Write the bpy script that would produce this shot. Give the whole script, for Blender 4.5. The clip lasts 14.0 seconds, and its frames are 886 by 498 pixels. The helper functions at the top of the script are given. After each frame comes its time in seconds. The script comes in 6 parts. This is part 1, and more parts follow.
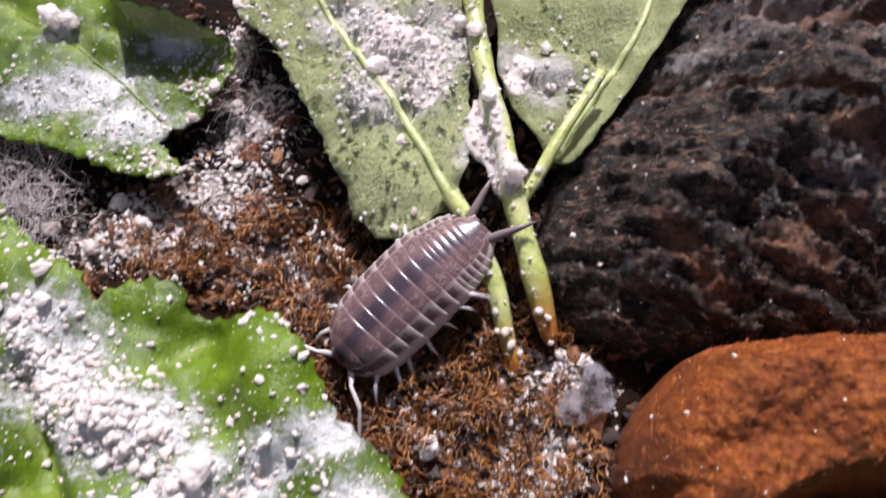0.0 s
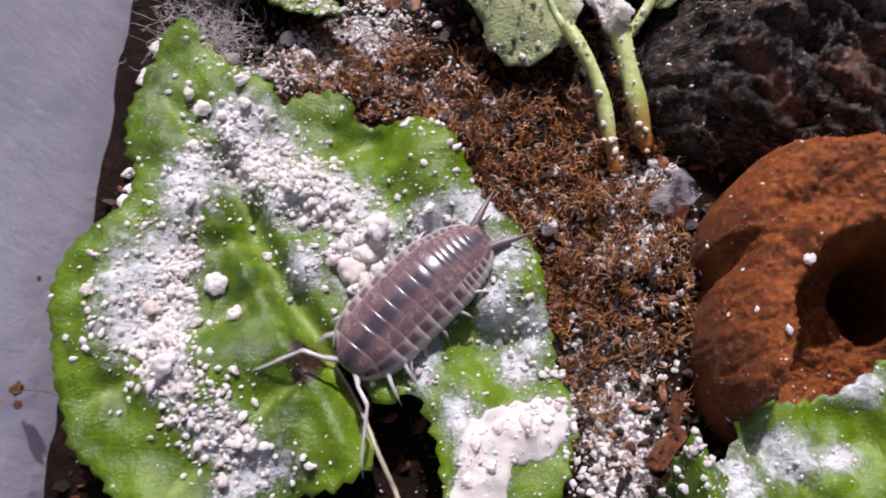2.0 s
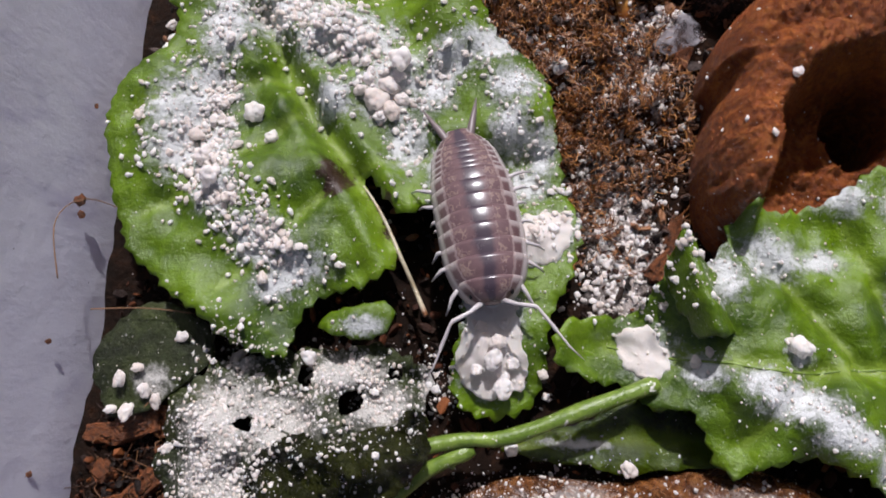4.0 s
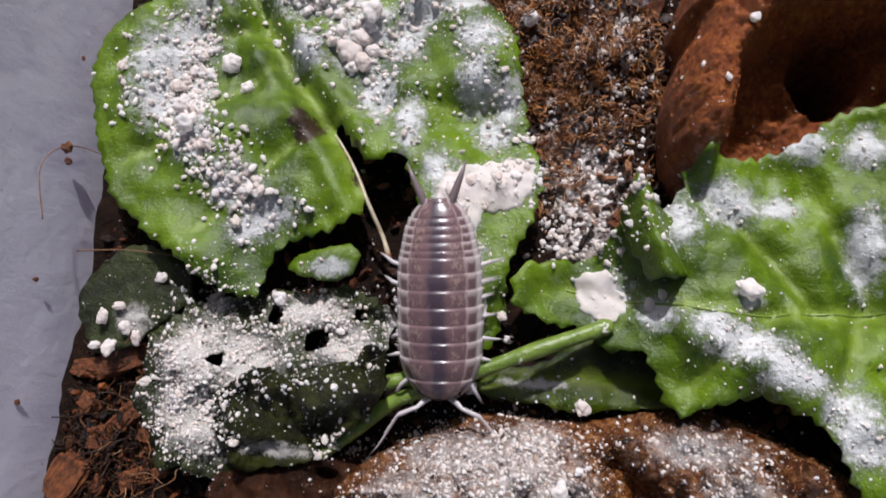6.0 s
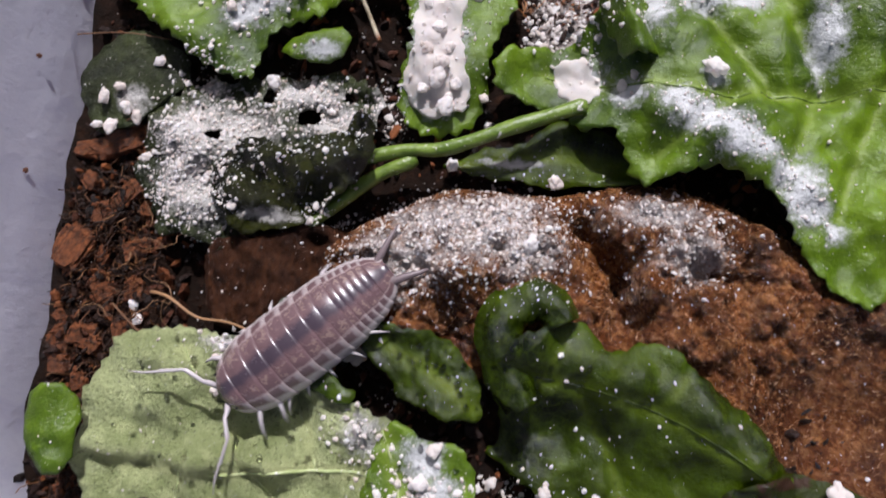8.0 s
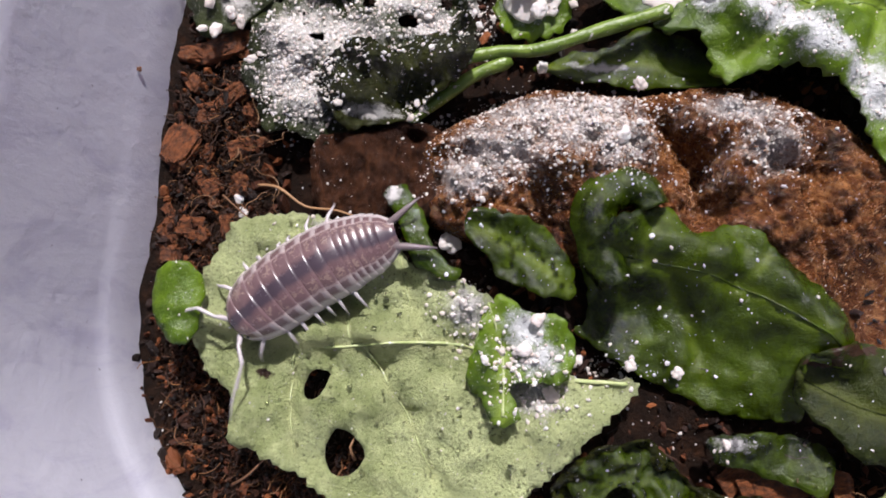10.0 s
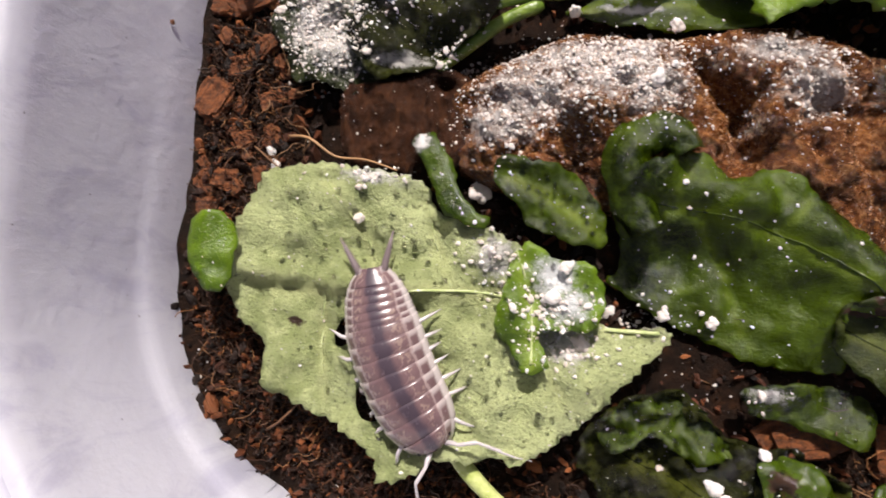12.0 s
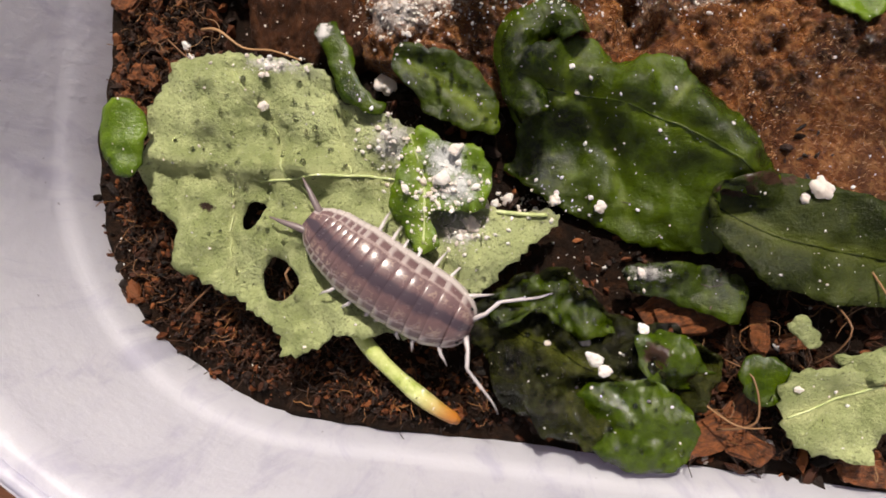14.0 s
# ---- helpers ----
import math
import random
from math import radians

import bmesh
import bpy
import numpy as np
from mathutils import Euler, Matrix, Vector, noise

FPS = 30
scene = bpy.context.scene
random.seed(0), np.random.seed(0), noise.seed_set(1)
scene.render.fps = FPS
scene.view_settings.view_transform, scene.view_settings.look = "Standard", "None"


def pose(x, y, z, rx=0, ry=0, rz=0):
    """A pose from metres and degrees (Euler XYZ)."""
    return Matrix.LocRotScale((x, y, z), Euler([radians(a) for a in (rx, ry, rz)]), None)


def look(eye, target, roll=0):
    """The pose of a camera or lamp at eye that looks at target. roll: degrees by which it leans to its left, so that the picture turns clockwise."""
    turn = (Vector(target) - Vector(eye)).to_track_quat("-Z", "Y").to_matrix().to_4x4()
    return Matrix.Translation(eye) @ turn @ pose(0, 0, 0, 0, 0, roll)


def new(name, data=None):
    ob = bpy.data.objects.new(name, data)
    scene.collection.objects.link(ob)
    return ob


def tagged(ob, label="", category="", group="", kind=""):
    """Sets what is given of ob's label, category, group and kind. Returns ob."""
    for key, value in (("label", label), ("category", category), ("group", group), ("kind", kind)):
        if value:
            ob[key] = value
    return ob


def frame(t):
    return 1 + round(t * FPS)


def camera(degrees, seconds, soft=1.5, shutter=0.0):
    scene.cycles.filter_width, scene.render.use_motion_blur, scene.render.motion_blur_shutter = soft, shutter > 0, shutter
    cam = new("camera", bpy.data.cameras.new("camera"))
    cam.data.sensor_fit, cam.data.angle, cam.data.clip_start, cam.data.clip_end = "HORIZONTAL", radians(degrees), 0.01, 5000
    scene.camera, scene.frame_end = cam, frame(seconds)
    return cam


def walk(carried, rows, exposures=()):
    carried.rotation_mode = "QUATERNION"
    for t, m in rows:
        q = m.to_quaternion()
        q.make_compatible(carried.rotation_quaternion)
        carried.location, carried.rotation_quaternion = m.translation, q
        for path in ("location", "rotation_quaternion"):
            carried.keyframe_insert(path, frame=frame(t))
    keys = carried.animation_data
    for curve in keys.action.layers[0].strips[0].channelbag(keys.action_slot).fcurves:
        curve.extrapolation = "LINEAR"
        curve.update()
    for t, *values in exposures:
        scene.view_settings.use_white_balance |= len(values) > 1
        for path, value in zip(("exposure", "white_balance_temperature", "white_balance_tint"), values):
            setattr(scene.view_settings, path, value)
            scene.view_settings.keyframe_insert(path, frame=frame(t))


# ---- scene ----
# Lengths below are in centimetres; U turns them into metres.
U = 0.01
cam = camera(64.0, 14.0, soft=1.7, shutter=0.5)
# seconds, eye (cm), turn about x, y, z (degrees)
PATH = [
    (0.0, 0.931, 2.580, 4.859, 24.05, 1.55, -0.00),
    (0.5, 0.768, 2.180, 4.886, 22.14, 0.68, 0.28),
    (1.0, 0.643, 1.659, 4.993, 21.48, -0.29, 0.60),
    (1.5, 0.406, 1.232, 5.319, 20.01, 0.00, 1.14),
    (2.0, 0.116, 1.138, 5.643, 19.36, 2.05, 2.15),
    (2.5, 0.237, 0.844, 5.700, 19.39, 3.70, 2.63),
    (3.0, 0.213, 0.545, 5.746, 18.83, 3.34, 2.72),
    (3.5, 0.205, 0.191, 5.782, 17.16, 3.52, 2.93),
    (6.0, 0.809, -0.338, 5.853, 14.62, 6.21, 4.34),
    (6.5, 0.963, -0.560, 5.855, 13.55, 6.78, 4.66),
    (7.0, 1.091, -0.918, 5.862, 11.80, 6.98, 5.07),
    (7.5, 1.100, -1.263, 5.841, 9.50, 6.48, 5.46),
    (8.0, 0.954, -1.599, 5.985, 8.87, 4.86, 5.61),
    (8.5, 0.750, -1.927, 6.210, 7.55, 4.00, 5.75),
    (9.0, 0.414, -2.144, 6.363, 7.41, 3.58, 5.81),
    (11.5, 0.092, -2.619, 6.414, 4.96, 6.86, 6.01),
    (12.0, 0.342, -2.612, 6.335, 4.46, 7.93, 6.16),
    (12.5, 0.682, -2.804, 6.355, 3.34, 7.72, 6.26),
    (13.0, 0.890, -2.972, 6.359, 0.79, 8.15, 6.12),
    (13.5, 1.163, -3.035, 6.365, 0.22, 7.99, 5.96),
    (14.0, 1.310, -3.064, 6.451, 0.26, 8.12, 6.18),
]
walk(cam, [(t, pose(U * x, U * y, U * z, a, b, c)) for t, x, y, z, a, b, c in PATH],
     [(0.0, 0.30, 6050, 21), (1.1, 0.16, 5950, 29), (2.2, 0.04, 5950, 20), (3.5, -0.06, 6000, 15), (6.0, -0.10, 6000, 14), (9.0, 0.04, 5850, 17), (11.5, 0.32, 6550, 14), (12.2, 0.32, 6600, 13), (14.0, 0.13, 7000, 11)])

# ---- light: low daylight from the far side of the tub, and the sky's fill ----
SUN_AZ, SUN_EL = 86.0, 51.0        # degrees from +x, degrees above the table
world = bpy.data.worlds.new("daylight")
scene.world = world
world.use_nodes = True
wn = world.node_tree.nodes
sky = wn.new("ShaderNodeTexSky")
sky.sky_type, sky.sun_disc = "NISHITA", False
sky.air_density, sky.dust_density, sky.ozone_density = 0.5, 5.0, 0.3
sky.sun_elevation, sky.sun_rotation = radians(SUN_EL), radians(90 - SUN_AZ)
wn["Background"].inputs["Strength"].default_value = 0.07
world.node_tree.links.new(sky.outputs[0], wn["Background"].inputs["Color"])
sun = new("sun", bpy.data.lights.new("sun", "SUN"))
sun.data.energy, sun.data.angle, sun.data.color = 5.0, radians(1.5), (1.0, 0.95, 0.90)
sx, sy = math.cos(radians(SUN_AZ)), math.sin(radians(SUN_AZ))
sun.matrix_world = look((sx * math.cos(radians(SUN_EL)), sy * math.cos(radians(SUN_EL)), math.sin(radians(SUN_EL))), (0, 0, 0))


# ---- materials ----
class Mat:
    """A node material with one Principled shader; lengths in centimetres of object space."""

    def __init__(self, name, rough=0.6, spec=0.5):
        self.m = bpy.data.materials.new(name)
        self.m.use_nodes = True
        self.t = self.m.node_tree
        self.p = self.t.nodes["Principled BSDF"]
        self.p.inputs["Roughness"].default_value = rough
        self.p.inputs["Specular IOR Level"].default_value = spec
        self.co = self.add("ShaderNodeTexCoord").outputs["Object"]
        self.bumps = None

    def add(self, kind):
        return self.t.nodes.new(kind)

    def link(self, a, b):
        self.t.links.new(a, b)

    def coords(self, stretch=(1, 1, 1), turn=0.0):
        r = self.t.nodes.new("ShaderNodeMapping")
        r.inputs["Rotation"].default_value = (0, 0, radians(turn))
        self.link(self.co, r.inputs["Vector"])
        n = self.t.nodes.new("ShaderNodeMapping")
        n.inputs["Scale"].default_value = [s / U for s in stretch]
        self.link(r.outputs[0], n.inputs["Vector"])
        return n.outputs[0]

    def noise(self, scale, detail=4, rough=0.6, stretch=(1, 1, 1), turn=0.0, warp=0.0, vary=False):
        n = self.t.nodes.new("ShaderNodeTexNoise")
        if vary:                       # another stretch of the pattern on each object
            n.noise_dimensions = "4D"
            self.link(self.calc("MULTIPLY", self.each(), 40.0), n.inputs["W"])
        n.inputs["Scale"].default_value, n.inputs["Detail"].default_value = scale, detail
        n.inputs["Roughness"].default_value, n.inputs["Distortion"].default_value = rough, warp
        self.link(self.coords(stretch, turn), n.inputs["Vector"])
        return n.outputs["Fac"]

    def cells(self, scale, feature="F1", out="Distance"):
        n = self.t.nodes.new("ShaderNodeTexVoronoi")
        n.feature = feature
        n.inputs["Scale"].default_value = scale
        self.link(self.coords(), n.inputs["Vector"])
        return n.outputs[out]

    def attr(self, name):
        n = self.t.nodes.new("ShaderNodeAttribute")
        n.attribute_name = name
        return n.outputs["Fac"]

    def island(self):
        return self.t.nodes.new("ShaderNodeNewGeometry").outputs["Random Per Island"]

    def each(self):
        return self.t.nodes.new("ShaderNodeObjectInfo").outputs["Random"]

    def ramp(self, fac, *stops):
        n = self.t.nodes.new("ShaderNodeValToRGB")
        e = n.color_ramp.elements
        while len(e) < len(stops):
            e.new(0.5)
        for el, (at, col) in zip(e, stops):
            el.position = at
            el.color = (*col, 1) if len(col) == 3 else col
        self.link(fac, n.inputs[0])
        return n.outputs[0]

    def step(self, fac, lo, hi):
        n = self.t.nodes.new("ShaderNodeMapRange")
        n.inputs["From Min"].default_value, n.inputs["From Max"].default_value = lo, hi
        n.interpolation_type = "SMOOTHSTEP"
        self.link(fac, n.inputs["Value"])
        return n.outputs[0]

    def calc(self, op, a, b):
        n = self.t.nodes.new("ShaderNodeMath")
        n.operation = op
        for s, v in zip(n.inputs, (a, b)):
            if isinstance(v, (int, float)):
                s.default_value = v
            else:
                self.link(v, s)
        return n.outputs[0]

    def mix(self, fac, a, b):
        n = self.t.nodes.new("ShaderNodeMix")
        n.data_type = "RGBA"
        for s, v in ((n.inputs[0], fac), (n.inputs[6], a), (n.inputs[7], b)):
            if isinstance(v, (int, float)):
                s.default_value = v
            elif isinstance(v, tuple):
                s.default_value = (*v, 1)
            else:
                self.link(v, s)
        return n.outputs[2]

    def tint(self, c, k):
        n = self.t.nodes.new("ShaderNodeVectorMath")
        n.operation = "SCALE"
        n.inputs["Scale"].default_value = k
        self.link(c, n.inputs[0])
        return n.outputs[0]

    def colour(self, c):
        if isinstance(c, tuple):
            self.p.inputs["Base Color"].default_value = (*c, 1)
        else:
            self.link(c, self.p.inputs["Base Color"])
        return self

    def rough(self, r):
        self.link(r, self.p.inputs["Roughness"])
        return self

    def bump(self, height, depth, strength=1.0):
        n = self.t.nodes.new("ShaderNodeBump")
        n.inputs["Distance"].default_value, n.inputs["Strength"].default_value = depth * U, strength
        self.link(height, n.inputs["Height"])
        if self.bumps is not None:
            self.link(self.bumps, n.inputs["Normal"])
        self.bumps = n.outputs[0]
        self.link(self.bumps, self.p.inputs["Normal"])
        return self

    def through_light(self, share, colour):
        """Some of the light passes through the sheet."""
        tr = self.t.nodes.new("ShaderNodeBsdfTranslucent")
        mx = self.t.nodes.new("ShaderNodeMixShader")
        out = self.t.nodes["Material Output"]
        mx.inputs[0].default_value = share
        if isinstance(colour, tuple):
            tr.inputs[0].default_value = (*colour, 1)
        else:
            self.link(colour, tr.inputs[0])
        self.link(self.p.outputs[0], mx.inputs[1])
        self.link(tr.outputs[0], mx.inputs[2])
        self.link(mx.outputs[0], out.inputs[0])
        return self


def leaf_material(name, dark, light, vein, rough=0.35, film=(0.86, 0.83, 0.81), fine=1.0, under=False, haze_share=0.6, glow=1.0, relief=1.0, spec=0.5):
    m = Mat(name, rough, spec)
    big, small = m.noise(1.1, 3), m.noise(9 * fine, 5, 0.65)
    base = m.mix(m.step(big, 0.3, 0.7), dark, light)
    base = m.mix(m.calc("MULTIPLY", m.step(small, 0.45, 0.8), 0.45), base, tuple(min(1, c * 1.5) for c in light))
    net = m.step(m.cells(11 * fine, "DISTANCE_TO_EDGE"), 0.0, 0.12)
    base = m.mix(m.calc("MULTIPLY", m.calc("SUBTRACT", 1.0, net), 0.10), base, vein)
    if under:                      # downy, finely pitted
        base = m.mix(m.step(m.noise(42, 3, 0.6), 0.45, 0.25), base, tuple(c * 0.45 for c in dark))
    base = m.mix(m.attr("vein"), base, vein)
    spots = m.calc("MULTIPLY", m.calc("MULTIPLY", m.step(m.noise(16, 3), 0.60, 0.66), m.step(m.noise(1.1, 2), 0.5, 0.62)), 0.6 if under else 0.3)
    base = m.mix(spots, base, tuple(c * 0.35 for c in dark))
    base = m.mix(m.step(m.calc("ADD", m.attr("rot"), m.calc("MULTIPLY", m.calc("SUBTRACT", m.noise(7, 6, 0.75), 0.5), 2.2)), 0.4, 0.62), base, (0.045, 0.022, 0.012))
    # a film of powder with a ragged edge; haze paints whitish sheen patches over it
    rag = m.calc("ADD", m.attr("dust"), m.calc("MULTIPLY", m.calc("SUBTRACT", m.noise(10.0, 8, 0.8), 0.5), 2.2))
    cover = m.calc("MULTIPLY", m.step(rag, 0.36, 0.92), m.calc("MULTIPLY", m.step(m.attr("dust"), 0.05, 0.35), 0.9))
    haze = m.calc("ADD", m.noise(1.7, 7, 0.66), m.calc("MULTIPLY", m.attr("dust"), 0.30))
    haze = m.calc("MULTIPLY", m.calc("MULTIPLY", m.step(haze, 0.62, 0.92), m.step(m.noise(14, 5, 0.7), 0.35, 0.65)), haze_share)
    cover = m.calc("MAXIMUM", cover, haze)
    specks = m.calc("MULTIPLY", m.step(m.noise(46, 2, 0.5), 0.68, 0.74), 0.5 if haze_share else 0.0)
    cover = m.calc("MAXIMUM", cover, specks)
    col = m.mix(cover, base, film)
    m.colour(col)
    m.rough(m.calc("ADD", rough, m.calc("MULTIPLY", cover, 0.5)))
    m.bump(net, 0.012, 0.15).bump(small, 0.03, 0.7 * relief).bump(m.noise(36, 4, 0.7), 0.012 if not under else 0.03, relief)
    m.bump(m.calc("MULTIPLY", cover, m.noise(22, 4)), 0.03, 0.7)
    m.through_light(0.28, m.mix(1.0, base, m.tint(base, glow)))
    return m.m


GREEN = leaf_material("leaf_green", (0.036, 0.078, 0.0006), (0.150, 0.255, 0.002), (0.22, 0.32, 0.03), 0.30, film=(0.84, 0.85, 0.86), spec=0.6, haze_share=0.55, relief=0.6)
WETGREEN = leaf_material("leaf_wet_green", (0.014, 0.030, 0.0003), (0.068, 0.112, 0.0010), (0.13, 0.20, 0.008), 0.14, haze_share=0.0, relief=0.5, spec=0.5)
# wet leaves; shade from tilt and cover is also put into the dark colour
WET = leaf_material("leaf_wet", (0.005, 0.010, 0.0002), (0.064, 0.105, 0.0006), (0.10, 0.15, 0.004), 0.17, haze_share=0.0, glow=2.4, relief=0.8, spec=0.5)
DULL = leaf_material("leaf_dull", (0.010, 0.016, 0.0008), (0.040, 0.055, 0.004), (0.08, 0.10, 0.015), 0.22, haze_share=0.0, relief=0.9, spec=0.3)
PALE = leaf_material("leaf_underside", (0.29, 0.345, 0.125), (0.63, 0.695, 0.345), (0.58, 0.62, 0.29), 0.42, under=True, haze_share=0.5, relief=1.15, spec=0.5)
DECAYED = leaf_material("leaf_decayed", (0.011, 0.015, 0.004), (0.060, 0.080, 0.018), (0.11, 0.12, 0.05), 0.28, film=(0.82, 0.79, 0.74), haze_share=0.3, relief=1.5, spec=0.5)
ROTTEN = leaf_material("leaf_rotten", (0.004, 0.004, 0.0008), (0.040, 0.046, 0.004), (0.07, 0.08, 0.01), 0.12, film=(0.80, 0.77, 0.72), haze_share=0.0, relief=1.6, spec=0.5)


def stem_material(name, a, b, tip=None):
    m = Mat(name, 0.35, 0.5)
    c = m.mix(m.step(m.noise(5.0, 5, 0.65), 0.3, 0.7), a, b)
    if tip:
        c = m.mix(m.step(m.attr("tip"), 0.35, 0.9), c, tip)
    c = m.mix(m.step(m.noise(11, 4, 0.7), 0.62, 0.68), c, (0.72, 0.70, 0.66))
    m.colour(c).bump(m.noise(14, 4), 0.015)
    return m.m


STEM = stem_material("stem_green", (0.30, 0.37, 0.08), (0.56, 0.59, 0.26), (0.36, 0.13, 0.02))
# greener copy of the stem, with the stalks' shade put into its darker colour
GREEN_STEM = stem_material("stem_shaded_green", (0.075, 0.13, 0.012), (0.19, 0.27, 0.045))
RIB = stem_material("rib_pale", (0.33, 0.40, 0.15), (0.48, 0.52, 0.26))
DRY = stem_material("rib_dry", (0.30, 0.22, 0.12), (0.52, 0.48, 0.36), (0.20, 0.09, 0.04))


def wood_material(name, dark, mid, light, turn, rough, dusty, stretch=4.0, fuzz=0.02, fine=5.0, spec=0.45, stops=(0.30, 0.48, 0.66)):
    m = Mat(name, rough, spec)
    grain = m.noise(fine, 8, 0.75, (1, stretch, 1), turn, 0.6)
    blot = m.noise(1.6, 5, 0.6)
    c = m.ramp(grain, (stops[0], dark), (stops[1], mid), (stops[2], light))
    c = m.mix(m.calc("MULTIPLY", m.step(blot, 0.42, 0.7), 0.7), c, dark)
    rag = m.calc("ADD", m.attr("dust"), m.calc("MULTIPLY", m.calc("SUBTRACT", m.noise(9, 9, 0.8), 0.5), 2.2))
    cover = m.calc("MULTIPLY", m.step(rag, 0.22, 1.1), m.calc("MULTIPLY", m.step(m.attr("dust"), 0.03, 0.3), 0.78))
    specks = m.calc("MULTIPLY", m.step(m.noise(40, 3, 0.6), 0.70, 0.76), dusty)
    cover = m.calc("MAXIMUM", cover, specks)
    c = m.mix(m.calc("MULTIPLY", m.attr("cut"), m.step(m.noise(9, 7, 0.8, (1, stretch, 1), turn), 0.34, 0.52)), c, (0.42, 0.20, 0.11))
    m.colour(m.mix(cover, c, (0.84, 0.79, 0.76)))
    m.rough(m.calc("ADD", rough, m.calc("MULTIPLY", cover, 0.4)))
    m.bump(grain, 0.07, 1.0).bump(m.noise(24, 7, 0.75), fuzz, 1.0)
    return m.m


BLACKWOOD = wood_material("driftwood_dark", (0.005, 0.003, 0.003), (0.034, 0.018, 0.012), (0.50, 0.30, 0.20), 24, 0.27, 0.6, 3.0, 0.10, 7.0, 0.7, (0.34, 0.50, 0.67))
REDWOOD = wood_material("driftwood_red", (0.12, 0.018, 0.0015), (0.38, 0.088, 0.009), (0.64, 0.22, 0.032), 20, 0.55, 0.8, 1.5, 0.05, 12.0)
BROWNWOOD = wood_material("driftwood_brown", (0.040, 0.010, 0.002), (0.20, 0.060, 0.012), (0.56, 0.25, 0.075), 35, 0.20, 0.6, 1.5, 0.09, 9.0, 0.7)

# darker copy of the brown wood, wet, with shade put into its colour
SHADEDWOOD = wood_material("driftwood_brown_shaded", (0.010, 0.003, 0.001), (0.042, 0.014, 0.005), (0.11, 0.042, 0.016), 80, 0.5, 0.2, 2.2, 0.03, 5.0, 0.15)

sm = Mat("soil", 0.7, 0.15)
sc = sm.ramp(sm.noise(5, 8, 0.75), (0.3, (0.004, 0.003, 0.002)), (0.55, (0.022, 0.010, 0.005)), (0.75, (0.085, 0.032, 0.011)))
sc = sm.mix(sm.calc("MULTIPLY", sm.attr("rust"), sm.step(sm.noise(14, 6, 0.75), 0.35, 0.65)), sc, (0.24, 0.080, 0.016))
rag = sm.calc("ADD", sm.attr("dust"), sm.calc("MULTIPLY", sm.calc("SUBTRACT", sm.noise(9, 8, 0.75), 0.5), 1.7))
sm.colour(sm.mix(sm.calc("MULTIPLY", sm.step(rag, 0.42, 0.9), 0.85), sc, (0.66, 0.58, 0.54)))
sm.bump(sm.noise(12, 8, 0.75), 0.12, 1.0)
SOIL = sm.m

bm_ = Mat("bark_bits", 0.45, 0.7)
bc = bm_.ramp(bm_.island(), (0.0, (0.012, 0.007, 0.005)), (0.5, (0.05, 0.02, 0.011)), (0.72, (0.22, 0.075, 0.024)), (1.0, (0.45, 0.20, 0.08)))
bm_.colour(bm_.mix(bm_.calc("MULTIPLY", bm_.noise(18, 5), 0.6), bc, (0.02, 0.01, 0.006)))
bm_.bump(bm_.noise(22, 6, 0.7), 0.03)
BITS = bm_.m

dk = Mat("damp_bits", 0.5, 0.3)
dk.colour(dk.ramp(dk.island(), (0.0, (0.006, 0.004, 0.003)), (0.5, (0.022, 0.008, 0.004)), (0.8, (0.085, 0.024, 0.008)), (1.0, (0.24, 0.078, 0.024))))
dk.bump(dk.noise(22, 6, 0.7), 0.03)
DAMP_BITS = dk.m

cm_ = Mat("bark_chip", 0.5, 0.6)
cm_.colour(cm_.mix(cm_.step(cm_.noise(11, 8, 0.75, (1, 2, 1)), 0.3, 0.7), (0.020, 0.006, 0.002), (0.36, 0.115, 0.034)))
cm_.bump(cm_.noise(12, 8, 0.75, (1, 2, 1)), 0.08, 1.0)
CHIP = cm_.m

fm = Mat("coir_fibre", 0.4, 0.9)
fm.colour(fm.ramp(fm.island(), (0.0, (0.035, 0.011, 0.004)), (0.5, (0.22, 0.074, 0.015)), (1.0, (0.54, 0.24, 0.055))))
FIBRE = fm.m

nm = Mat("root_fibre", 0.55, 0.35)
nm.colour(nm.ramp(nm.island(), (0.0, (0.012, 0.006, 0.004)), (0.7, (0.055, 0.022, 0.010)), (1.0, (0.22, 0.10, 0.035))))
DARK_FIBRE = nm.m

def fuzz_material(name, a, b, c):
    m = Mat(name, 0.55, 0.4)
    m.colour(m.ramp(m.island(), (0.0, a), (0.5, b), (1.0, c)))
    return m.m


FUZZ_RED = fuzz_material("wood_fuzz_red", (0.13, 0.022, 0.004), (0.33, 0.070, 0.010), (0.50, 0.155, 0.032))
FUZZ_BROWN = fuzz_material("wood_fuzz_brown", (0.10, 0.035, 0.01), (0.34, 0.14, 0.045), (0.58, 0.32, 0.14))
FUZZ_DARK = fuzz_material("wood_fuzz_dark", (0.01, 0.007, 0.006), (0.05, 0.03, 0.024), (0.34, 0.20, 0.14))

rm = Mat("rootlet", 0.5, 0.4)
rm.colour(rm.ramp(rm.each(), (0.0, (0.11, 0.05, 0.025)), (1.0, (0.34, 0.19, 0.09))))
ROOT = rm.m

mm_ = Mat("mould_threads", 0.7, 0.3)
mm_.colour((0.62, 0.56, 0.54))
MOULD = mm_.m


